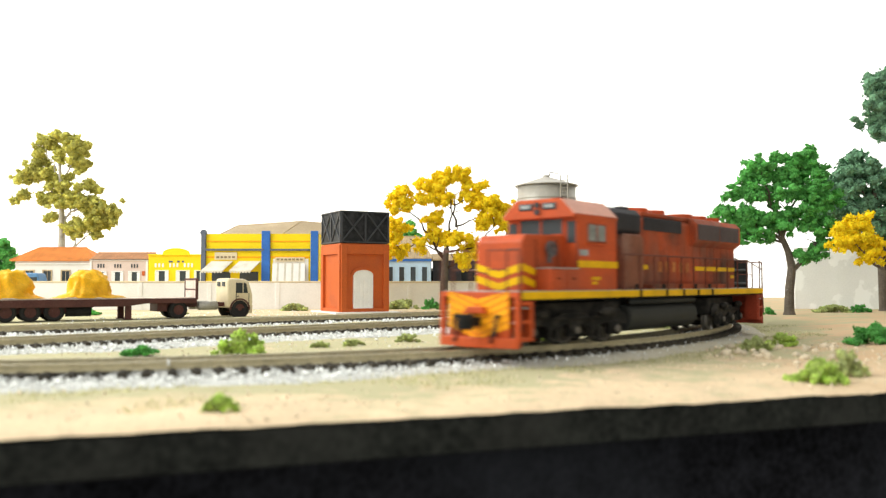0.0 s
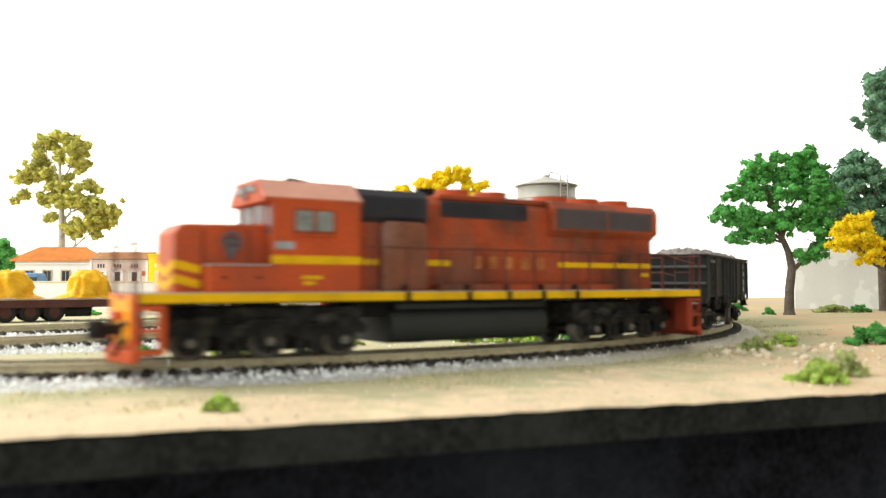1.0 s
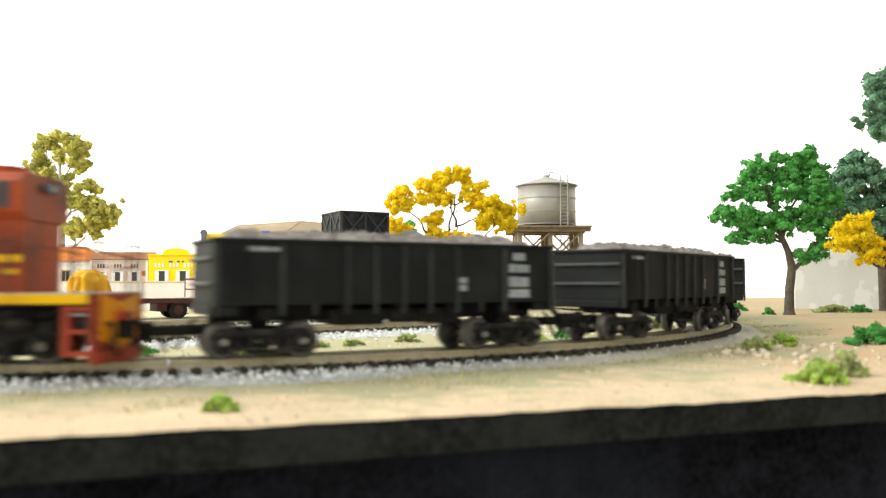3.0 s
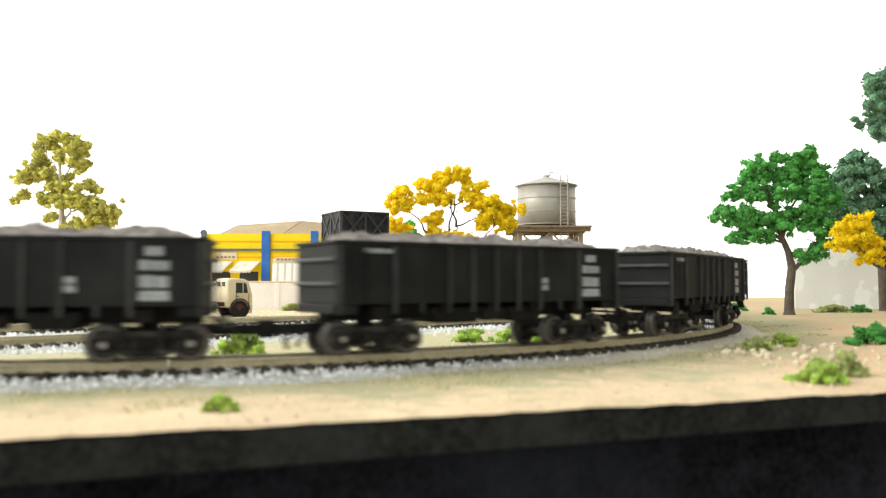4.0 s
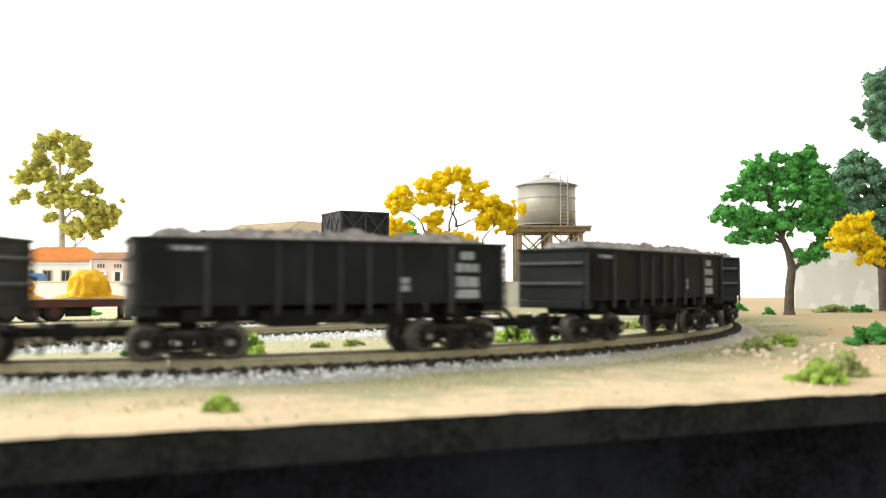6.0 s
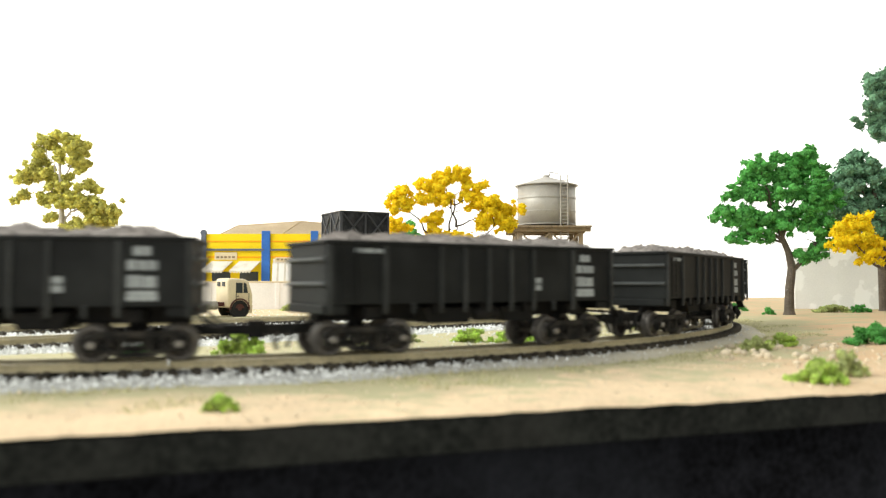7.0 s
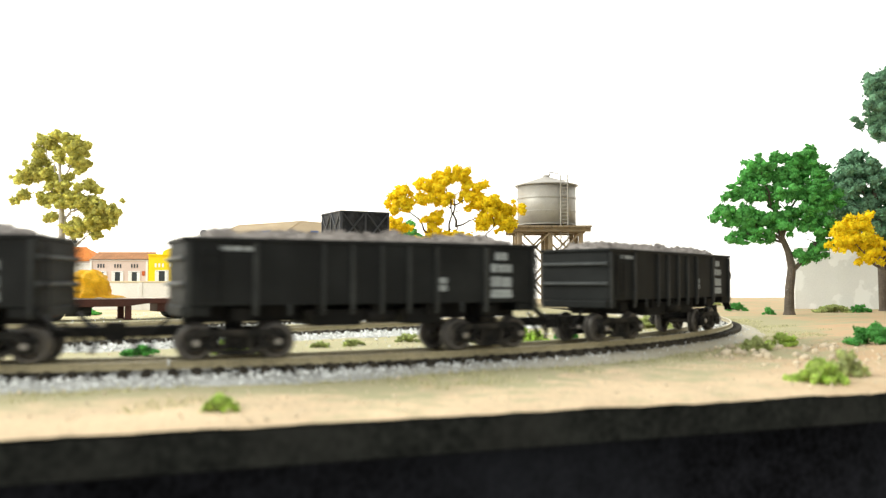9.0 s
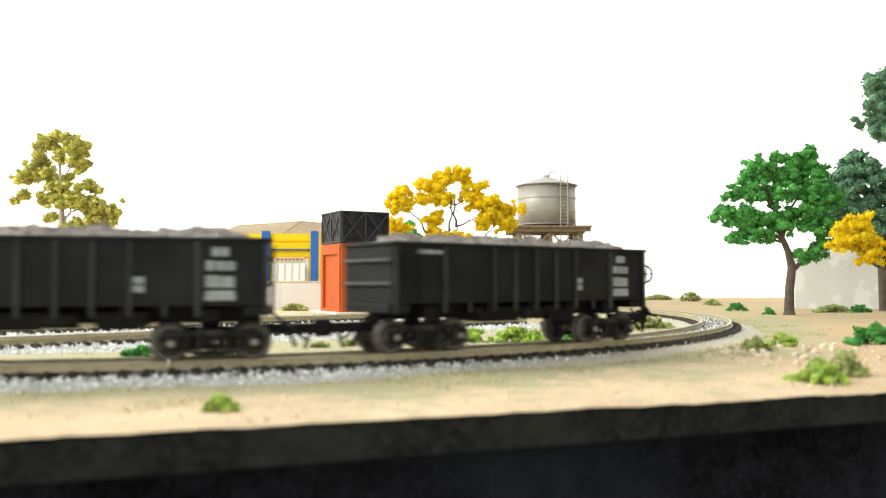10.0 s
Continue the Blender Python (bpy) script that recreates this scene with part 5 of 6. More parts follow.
def water_tower():
    t = thing("water_tower", spot(-87.5, 700, -2, 0, 0, 29), "terracotta water tower with arched white door and black iron tank", "water tower")
    L = 45.0
    b = bmesh.new()
    box(b, L / 2, L / 2, -1, L + 16, L + 16, 2.0, 0.3)
    part("plinth", b, WHITE, t, "white concrete plinth")
    b = bmesh.new()
    box(b, L / 2, L / 2, 1, L - 2, L - 2, 58)
    part("wall", b, BRICK, t)
    def frame_side(m):
        b = bmesh.new()
        box(b, 2.6, 0, 1, 5.2, 3.0, 58, 0.3, m)
        box(b, L - 2.6, 0, 1, 5.2, 3.0, 58, 0.3, m)
        box(b, L / 2, 0, 51, L - 10.4, 3.0, 8, 0.3, m)
        box(b, L / 2, -0.1, 1, L - 10.4, 2.0, 3.0, 0.2, m)
        part("pilaster_frame", b, BRICK, t)
    frame_side(Matrix.Translation((0, 0, 0)))
    frame_side(Matrix.Translation((0, L, 0)) @ Matrix.Rotation(-math.pi / 2, 4, "Z"))
    b = bmesh.new()
    box(b, L / 2, L / 2, 58.6, L + 1.2, L + 1.2, 1.6, 0.3)
    part("cornice", b, BRICK, t)
    x0, x1, zs = 11.5, 30.0, 33.0
    arc = [(x0, 1.2)] + [((x0 + x1) / 2 + (x1 - x0) / 2 * math.cos(math.pi - math.pi * i / 14), zs + 4.4 * math.sin(math.pi * i / 14)) for i in range(15)] + [(x1, 1.2)]
    b = bmesh.new()
    prism(b, arc, -0.6, 1.4, "y", 0.15)
    d = part("door", b, WHITE, t, "white double door with arched head")
    for i in range(4):
        b = bmesh.new()
        box(b, x0 + 2.6 + i * 4.4, -0.75, 3, 3.2, 0.4, 27, 0.15)
        part("door_panel", b, WHITE, d)
    b = bmesh.new()
    o = [((x0 + x1) / 2 + ((x1 - x0) / 2 + 2.2) * math.cos(math.pi - math.pi * i / 14), zs + 6.6 * math.sin(math.pi * i / 14)) for i in range(15)]
    prism(b, o + [((x0 + x1) / 2 + (x1 - x0) / 2 * math.cos(math.pi * i / 14), zs + 4.4 * math.sin(math.pi * i / 14)) for i in range(15)], -1.3, 1.2, "y")
    part("arch", b, BRICK, t)
    b = bmesh.new()
    box(b, L / 2, L / 2, 60.6, L + 0.6, L + 0.6, 27.5, 0.4)
    tank = part("tank", b, IRON, t, "black riveted iron tank")
    for m in (Matrix.Translation((-0.3, -0.3, 0)), Matrix.Translation((-0.3, L + 0.3, 0)) @ Matrix.Rotation(-math.pi / 2, 4, "Z")):
        M = L + 0.6
        for k in range(2):
            a0, a1 = k * M / 2 + 1.4, (k + 1) * M / 2 - 1.4
            for p, q in (((a0, 62.5), (a1, 86.5)), ((a0, 86.5), (a1, 62.5))):
                b = bmesh.new()
                rod(b, m @ Vector((p[0], -0.35, p[1])), m @ Vector((q[0], -0.35, q[1])), 0.75, n=6)
                part("brace", b, IRON_EDGE, tank)
        for x in (0.9, M / 2, M - 0.9):
            b = bmesh.new()
            box(b, x, -0.2, 60.8, 1.7, 1.2, 27, 0.2, m)
            part("panel_flange", b, IRON_EDGE, tank)
        for z in (60.8, 87.2):
            b = bmesh.new()
            box(b, M / 2, -0.3, z, M, 1.4, 1.2, 0.2, m)
            part("panel_flange", b, IRON_EDGE, tank)
        b = bmesh.new()
        for x in (3, M / 2 - 2, M / 2 + 2, M - 3):
            for i in range(9):
                rod(b, m @ Vector((x, 0, 63 + i * 2.8)), m @ Vector((x, -0.6, 63 + i * 2.8)), 0.35, n=6)
        tagged(part("rivets", b, IRON, tank), kind="stuff")


# Paler iron that paints highlights onto the braces and flanges.
IRON_EDGE = material("highlit_black_iron", (0.050, 0.052, 0.060), 0.45, 0.2, vary=0.35, bump=0.3, spec=0.5)


def metal_tank():
    t = thing("elevated_tank", spot(127, 1000, -2), "round galvanised water tank on a timber trestle with ladder", "water tank")
    b = bmesh.new()
    tube(b, (0, 0, 96), (0, 0, 145), 35.6, 34, 48)
    rod(b, (0, 0, 96.5), (0, 0, 98), 34.5, n=48)
    tank = part("tank", b, TANK, t, "streaked grey galvanised tank", True)
    for z in (96.2, 112, 128, 143.8):
        b = bmesh.new()
        tube(b, (0, 0, z), (0, 0, z + 1.0), 36.3, 35, 48)
        part("hoop", b, TANK, tank)
    b = bmesh.new()
    rod(b, (0, 0, 145), (0, 0, 156), 38.5, 4, 48)
    rod(b, (0, 0, 144.2), (0, 0, 145.2), 38.5, n=48)
    rod(b, (0, 0, 156), (0, 0, 158), 4, n=16)
    part("roof", b, TANK, t, "shallow cone roof")
    b = bmesh.new()
    rod(b, (4, -2, 157), (4, -2, 162), 0.5, n=6)
    rod(b, (4, -2, 161.6), (14, -4, 160), 0.5, n=6)
    part("vent_pipe", b, IRON, t)
    for i in range(14):
        b = bmesh.new()
        box(b, -44 + i * 6.8, 0, 91, 6.3, 92, 2.4, 0.2)
        part("plank", b, TIMBER, t)
    for y in (-40, 0, 40):
        b = bmesh.new()
        box(b, 0, y, 86.4, 94, 4.4, 4.6, 0.3)
        part("beam", b, TIMBER, t)
    for x in (-36, 0, 36):
        for y in (-36, 0, 36):
            b = bmesh.new()
            box(b, x, y, 0, 5.0, 5.0, 86.4, 0.4)
            part("post", b, TIMBER, t)
    for y in (-36, 36):
        for x in (-36, 0):
            for z0, z1 in ((50, 86), (8, 48)):
                for a, c in ((z0, z1), (z1, z0)):
                    b = bmesh.new()
                    rod(b, (x, y - 2.8, a), (x + 36, y - 2.8, c), 1.1, n=6)
                    part("brace", b, TIMBER, t)
    for x in (-36, 36):
        for y in (-36, 0):
            for a, c in ((48, 86), (86, 48)):
                b = bmesh.new()
                rod(b, (x, y, a), (x, y + 36, c), 1.1, n=6)
                part("brace", b, TIMBER, t)
    b = bmesh.new()
    for x in (12, 20.5):
        rod(b, (x, -38.5, 40), (x, -38.5, 152), 0.7, n=6)
        rod(b, (x, -38.5, 152), (x, -30, 156), 0.7, n=6)
    ladder = part("ladder", b, TANK, t)
    for i in range(26):
        b = bmesh.new()
        rod(b, (12, -38.5, 42 + i * 4.2), (20.5, -38.5, 42 + i * 4.2), 0.45, n=5)
        part("rung", b, TANK, ladder)


# ---- lorry with a flat trailer, parked in the yard ----
def road_wheel(parent, x, y, r=6.3, w=3.4):
    b = bmesh.new()
    tube(b, (x, y - w / 2, r), (x, y + w / 2, r), r, r * 0.58, 26)
    wh = part("tyre", b, RUBBER, parent, "", True)
    b = bmesh.new()
    rod(b, (x, y - w / 2 + 0.5, r), (x, y + w / 2 - 0.5, r), r * 0.6, n=20)
    rod(b, (x, y - w / 2 - 0.2, r), (x, y + w / 2 + 0.2, r), r * 0.24, n=12)
    part("rim", b, MAROON, wh)


def lorry():
    rz = math.degrees(math.atan2(105, 150))
    t = thing("articulated_lorry", spot(-156.4, 637.1, -1.8, 0, 0, rz), "cream cab-over lorry with an empty-fronted maroon flat trailer", "lorry")
    b = bmesh.new()
    prism(b, [(-16.4, 7), (2.0, 6), (3.6, 10), (3.4, 17), (0.8, 26), (-2.2, 28.8), (-14.6, 29.6), (-16.8, 28.4)], -13, 13, "y", 1.4)
    part("cab", b, CREAM, t, "rounded cream cab", True)
    for s in (-1, 1):
        b = bmesh.new()
        prism(b, [(-9.6, 18.2), (-0.6, 18.2), (-1.8, 25.0), (-3.2, 26.0), (-9.6, 26.0)], s * 12.9, s * 13.3, "y", 0.1)
        w = part("side_window", b, GLASS, t)
        b = bmesh.new()
        box(b, -4.6, s * 13.3, 18.2, 0.6, 0.4, 7.6)
        part("quarter_light_bar", b, CREAM, w)
        b = bmesh.new()
        rod(b, (-7, s * 10.4, 6.0), (-7, s * 13.15, 6.4), 7.5, n=26)
        part("wheel_arch", b, RUBBER, t)
        b = bmesh.new()
        prism(b, [(-1.2, 2.6), (3.0, 2.6), (3.4, 9), (-0.2, 9)], s * 11.5, s * 13, "y", 0.3)
        part("front_wing", b, CREAM, t)
        b = bmesh.new()
        arc = [(-7 + 8.0 * math.cos(a), 6.2 + 8.0 * math.sin(a)) for a in np.linspace(-0.1, 3.2, 14)]
        prism(b, arc + [(-7 + 6.9 * math.cos(a), 6.2 + 6.9 * math.sin(a)) for a in np.linspace(3.2, -0.1, 14)], s * 12.4, s * 13.9, "y")
        part("mudguard", b, MAROON, t)
        b = bmesh.new()
        box(b, -9.9, s * 13.2, 9.0, 0.35, 0.4, 17.2)
        box(b, 0.2, s * 13.2, 9.0, 0.35, 0.4, 9.0)
        box(b, -8.4, s * 13.5, 15.6, 1.6, 0.6, 0.5, 0.1)
        part("door_seam", b, RUBBER, t)
        b = bmesh.new()
        rod(b, (3.2, s * 9.0, 11.0), (4.0, s * 9.0, 11.0), 1.7, n=14)
        part("headlamp", b, GLASS, t)
        road_wheel(t, -7, s * 11.9)
        road_wheel(t, -53, s * 11.0)
        road_wheel(t, -53, s * 7.0)
        b = bmesh.new()
        rod(b, (-38, s * 10.5, 9), (-24, s * 10.5, 9), 3.2, n=18)
        part("fuel_tank", b, TANK, t, "silver fuel tank", True)
        b = bmesh.new()
        box(b, 0.6, s * 9.5, 8.6, 6, 3.4, 2.4, 0.5)
        part("bumper", b, IRON, t)
    b = bmesh.new()
    box(b, -17.0, 5.0, 23.4, 0.7, 5.6, 3.4, 0.1)
    part("rear_window", b, GLASS, t)
    b = bmesh.new()
    box(b, -17.0, -5.0, 23.4, 0.7, 5.6, 3.4, 0.1)
    part("rear_window", b, GLASS, t)
    b = bmesh.new()
    prism(b, [(1.9, 19.5), (1.0, 26.2), (1.3, 26.3), (2.3, 19.6)], -10.5, 10.5, "y")
    part("windscreen", b, GLASS, t)
    b = bmesh.new()
    for s in (-1, 1):
        box(b, -34, s * 5, 8, 60, 2.2, 3.2, 0.2)
    for x in (-20, -40, -62):
        box(b, x, 0, 8, 2.0, 12, 3.0, 0.2)
    part("chassis", b, MAROON, t)
    b = bmesh.new()
    rod(b, (-53, -9, 6.3), (-53, 9, 6.3), 1.2, n=10)
    part("rear_axle", b, MAROON, t)
    b = bmesh.new()
    rod(b, (-7, -10, 6.3), (-7, 10, 6.3), 1.0, n=10)
    part("front_axle", b, MAROON, t)
    b = bmesh.new()
    box(b, -64, 0, 5.2, 7, 20, 6.0, 0.4)
    part("tail_beam", b, MAROON, t)
    b = bmesh.new()
    box(b, -53, 0, 11, 12, 12, 2.2, 0.4)
    part("coupling_plate", b, MAROON, t)
    # trailer
    b = bmesh.new()
    box(b, -130, 0, 13.6, 180, 27, 1.0, 0.2)
    for s in (-1, 1):
        prism(b, [(-40, 13.6), (-220, 13.6), (-220, 9.4), (-90, 9.4), (-76, 11.2), (-40, 11.2)], s * 12.0, s * 13.5, "y", 0.2)
    for x in range(-215, -40, 12):
        box(b, x, 0, 12.0, 1.2, 24, 1.6)
    deck = part("trailer_bed", b, MAROON, t, "maroon trailer bed")
    for i in range(29):
        b = bmesh.new()
        box(b, -218 + i * 6.1 + 3, 0, 14.6, 5.7, 26.4, 0.6, 0.12)
        part("plank", b, TRAILER_BOARD, deck)
    b = bmesh.new()
    for y in (-13, 13):
        box(b, -40, y, 13.6, 1.8, 1.6, 15.6, 0.2)
    box(b, -40, 0, 28.0, 1.8, 24.4, 1.4, 0.2)
    box(b, -40, 0, 20.6, 1.6, 24.4, 1.0, 0.2)
    hb = part("headboard", b, MAROON, t)
    for i in range(6):
        b = bmesh.new()
        box(b, -40, -10.2 + i * 4.1, 14.8, 0.9, 3.8, 13.2, 0.1)
        part("plank", b, TRAILER_BOARD, hb)
    for s in (-1, 1):
        b = bmesh.new()
        box(b, -88, s * 10.5, 0.4, 4.2, 2.6, 9.2, 0.2)
        box(b, -88, s * 10.5, 0, 6, 4, 0.8, 0.2)
        part("landing_leg", b, MAROON, t)
    for x in (-136, -150.5, -165):
        for s in (-1, 1):
            road_wheel(t, x, s * 10.8)
    b = bmesh.new()
    rod(b, (-128, -6, 6.5), (-112, -6, 6.5), 3.6, n=16)
    box(b, -120, -6, 8.6, 18, 5, 1.2)
    part("tool_box", b, RUBBER, t)
    b = bmesh.new()
    box(b, -150, 0, 5.2, 46, 17, 5.4, 0.4)
    part("axle_frame", b, MAROON, t)
    return t, rz


TRAILER_BOARD = material("pale_worn_planks", (0.66, 0.55, 0.49), 0.8, vary=0.2, bump=0.3, objvar=0.2)


def tarp_load(x, y, z, rz, seed):
    """A domed load under a creased tarpaulin that spills out at its foot."""
    nu, nv = 72, 22
    v, f = [], []
    for i in range(nu):
        a = 2 * math.pi * i / nu
        for j in range(nv + 1):
            k = j / nv
            fold = 1.3 * noise.noise((math.cos(a) * 1.4 + seed, math.sin(a) * 1.4, 7)) + 0.5 * noise.noise((math.cos(a) * 4 + seed, math.sin(a) * 4, 3))
            if k < 0.72:
                q = k / 0.72
                cx, cy = abs(math.cos(a)) ** 0.75, abs(math.sin(a)) ** 0.8
                r = math.sin(q * math.pi / 2) ** 0.8
                zz = 19.0 * math.cos(q * math.pi / 2) ** 0.55
                rx, ry = 13.2 * r, 10.6 * r
                rx += fold * q
                ry += fold * q
            else:
                q = (k - 0.72) / 0.28
                rx, ry = 13.2 + fold + q * (8.5 + 5.0 * fold), 11.0 + fold * 0.6 + q * (1.8 + 0.8 * fold)
                zz = max(0.15, 2.6 * (1 - q) + 1.6 * noise.noise((math.cos(a) * 3, math.sin(a) * 3 + seed, q * 2)))
                cx, cy = abs(math.cos(a)) ** 0.75, abs(math.sin(a)) ** 0.8
            crease = noise.noise((math.cos(a) * 2.4 + seed, math.sin(a) * 2.4, k * 3.2))
            zz += (1.0 * crease + 0.5 * abs(noise.noise((a * 3 + seed, k * 6, seed)))) * min(1, zz / 4)
            rx, ry = rx + 0.7 * crease * min(1, k * 2), ry + 0.6 * crease * min(1, k * 2)
            v.append((math.copysign(cx, math.cos(a)) * rx, math.copysign(cy, math.sin(a)) * ry, max(0.05, zz)))
    for i, (px, py, pz) in enumerate(v):
        q = Vector((px * 0.11 + seed, py * 0.11, pz * 0.09 + px * 0.05))
        fold = 0.5 - abs(noise.noise(q)) * 2.2 + 0.5 * (0.5 - abs(noise.noise(q * 2.3)) * 2) + 0.25 * (0.4 - abs(noise.noise(q * 5.1)) * 2)
        k = min(1, pz / 3)
        d = Vector((px, py, max(0, pz - 4))).normalized()
        v[i] = (px + d.x * fold * 2.9 * k, py + d.y * fold * 2.9 * k, max(0.05, pz + d.z * fold * 1.3 * k))
    w = nv + 1
    for i in range(nu):
        for j in range(nv):
            a, b = i * w + j, ((i + 1) % nu) * w + j
            f.append((a, b, b + 1, a + 1))
    top = thing("tarpaulin_load", spot(x, y, z, 0, 0, rz), "domed load under a creased yellow tarpaulin on the flat trailer", "load", "covered loads on the trailer")
    raw("tarpaulin", v, f, TARP, top, True)


def blue_van():
    t = thing("parked_van", spot(-427, 846, -2), "small blue van parked behind the boundary wall", "van")
    b = bmesh.new()
    prism(b, [(-20, 5), (20, 5), (20, 18), (16, 20), (11, 36), (-18, 37), (-20, 34)], -9, 9, "y", 1.2)
    part("body", b, PALE_VAN, t)
    for x, w in ((-13, 9), (-3, 9), (7, 8)):
        b = bmesh.new()
        box(b, x, -9.1, 24, w, 0.5, 8, 0.2)
        part("side_window", b, GLASS, t)
    for x in (-12, 13):
        for s in (-1, 1):
            road_wheel(t, x, s * 8.2, 4.2, 2.6)


PALE_VAN = material("mid_blue_van_paint", (0.10, 0.24, 0.45), 0.4, vary=0.1, bump=0.05)


def parked_lorry_and_loads():
    t, rz = lorry()
    a = math.radians(rz)
    for u, seed in ((-110, 1.0), (-159, 2.3)):
        tarp_load(-158 + u * math.cos(a), 636 + u * math.sin(a), -1.8 + 15.3, rz, seed)


# ---- plants ----
def limb(b, p, q, r0, r1, seed, n=4):
    """A crooked tapering limb in short pieces."""
    rng = random.Random(seed)
    p, q = Vector(p), Vector(q)
    d = (q - p).length
    prev, pr = p, r0
    for i in range(1, n + 1):
        k = i / n
        c = p.lerp(q, k) + (Vector((rng.uniform(-1, 1), rng.uniform(-1, 1), rng.uniform(-0.4, 0.4))) * d * 0.07 if i < n else Vector())
        r = r0 + (r1 - r0) * k
        rod(b, prev, c + (c - prev) * 0.06, pr, r, 8)
        prev, pr = c, r
    return prev


def puffs(boughs, r, seed, depth=0.75, fill=5.2):
    """Fills each bough (x, z, half width, half height) with small uneven puffs of about radius r."""
    rng = random.Random(seed)
    out = []
    for x, z, rx, rz in boughs:
        n = max(2, int(fill * (rx * rz) / (r * r) + 1.5))
        y0 = rng.uniform(-0.4, 0.4) * rx
        for k in range(n):
            a, b, c = (max(-1.35, min(1.35, rng.gauss(0, 0.62))) for q in range(3))
            f = rng.uniform(0.6, 1.35)
            out.append((x + a * max(1.0, rx - r * 0.25), y0 + b * rx * depth, z + c * max(1.0, rz - r * 0.2), r * f, r * f * rng.uniform(0.75, 1.0)))
    return out


def tree(name, x, y, z, trunk, limbs, clumps, count, size, bark, leaf, label, seed, twig=None, twigs=3, reach=1.0):
    """trunk: list of (x, y, z, r); limbs: (from, to, r); clumps: (x, y, z, rx, rz), all from the foot."""
    t = thing(name, spot(x, y, z), label, "tree")
    b = bmesh.new()
    for (a, c) in zip(trunk, trunk[1:]):
        rod(b, a[:3], c[:3], a[3], c[3], 12)
    rod(b, (0, 0, -2), (0, 0, 1.6), trunk[0][3] * 1.3, trunk[0][3], 12)
    part("trunk", b, bark, t)
    for i, (p, q, r) in enumerate(limbs):
        b = bmesh.new()
        limb(b, p, q, r, r * 0.35, seed * 31 + i, 5)
        rng = random.Random(seed * 7 + i)
        for k in range(twigs):
            c = Vector(p).lerp(Vector(q), 0.45 + 0.5 * k / max(1, twigs - 1) if twigs > 1 else 0.7)
            limb(b, c, c + Vector((rng.uniform(-11, 11), rng.uniform(-8, 8), rng.uniform(3, 13))) * reach, r * 0.42, r * 0.15, seed * 13 + i * 5 + k, 3)
        part("limb", b, twig or bark, t)
    leaves("crown", clumps, count, size, leaf, seed, t, 2)
    return t


def yellow_tree():
    boughs = [(-42, 105, 10, 8), (-37, 115, 7, 5), (-24, 121, 4, 4), (-24, 105, 12, 5), (-9, 119, 12, 9), (6, 127, 12, 7), (18, 131, 8, 7), (-3, 108, 10, 6), (22, 117, 5, 8), (-10, 88, 8, 10), (37, 121, 6, 4), (33, 105, 11, 8),
              (46, 99, 11, 9), (62, 97, 11, 7), (43, 86, 9, 8), (60, 83, 11, 8), (-41, 81, 8, 7), (-48, 70, 6, 8), (-47, 56, 9, 6), (-22, 63, 6, 6), (-8, 68, 10, 6), (9, 68, 13, 6), (28, 58, 8, 9), (20, 46, 6, 7), (45, 47, 7, 8)]
    tree("yellow_ipe_tree", 0.6, 790, -2.0, [(0, 0, 0, 4.3), (0.5, 0, 24, 3.7), (1.5, 0, 48, 3.3), (3, 0, 60, 2.4)],
         [((0, 0, 50), (-14, 0, 73), 1.7), ((-13, 0, 72), (-36, 2, 100), 1.0), ((-13, 0, 72), (-42, -2, 57), 0.8), ((3, 0, 58), (7, 0, 100), 1.4), ((7, 0, 98), (3, 2, 120), 0.9), ((12, 0, 80), (10, -2, 112), 1.2), ((10, 0, 101), (30, 1, 112), 0.8),
          ((5, 0, 64), (14, 0, 82), 1.3), ((13, 0, 81), (38, 0, 92), 0.8), ((2, 0, 56), (36, 1, 60), 1.1), ((33, 1, 59), (50, 0, 84), 0.9), ((2, 0, 40), (14, 0, 46), 1.5), ((-1, 0, 54), (-24, 0, 66), 0.9)],
         puffs(boughs, 3.8, 51, 0.7, 4.2), 13000, 1.3, BARK, YELLOW_LEAF, "golden yellow blossoming tree with open dark branches", 21, TWIG, 2, 0.75)


def olive_tree():
    boughs = [(-26, 215, 12, 10), (-4, 219, 15, 7), (16, 203, 17, 13), (25, 181, 10, 9), (-35, 200, 8, 9), (-41, 178, 17, 10), (-62, 168, 12, 6), (-22, 171, 13, 9), (-57, 145, 8, 6), (-63, 136, 4, 4), (-1, 151, 16, 10),
              (-20, 141, 12, 9), (31, 156, 18, 5), (16, 136, 19, 10), (38, 131, 17, 10), (63, 120, 13, 13), (49, 108, 16, 12), (45, 92, 5, 6), (16, 100, 13, 9), (-17, 116, 7, 5), (-6, 198, 6, 10), (2, 166, 5, 6)]
    tree("olive_tree", -506, 1085, -3, [(0, 0, 0, 6), (-1, 0, 60, 4.6), (-2, 0, 120, 3.6), (-4, 0, 160, 2.4), (-8, 0, 205, 1.2)],
         [((4, 0, 66), (36, 0, 92), 1.8), ((-1, 0, 100), (10, 0, 124), 1.4), ((-2, 0, 138), (-36, 0, 166), 1.5), ((-2, 0, 112), (34, 2, 134), 1.6), ((-4, 0, 158), (-26, 3, 205), 1.3), ((-4, 0, 160), (16, -3, 196), 1.3), ((14, 0, 74), (18, 0, 96), 1.2)],
         puffs(boughs, 5.0, 52), 13000, 1.7, PALE_BARK, OLIVE_LEAF, "tall olive-green tree with a pale trunk behind the houses", 22)


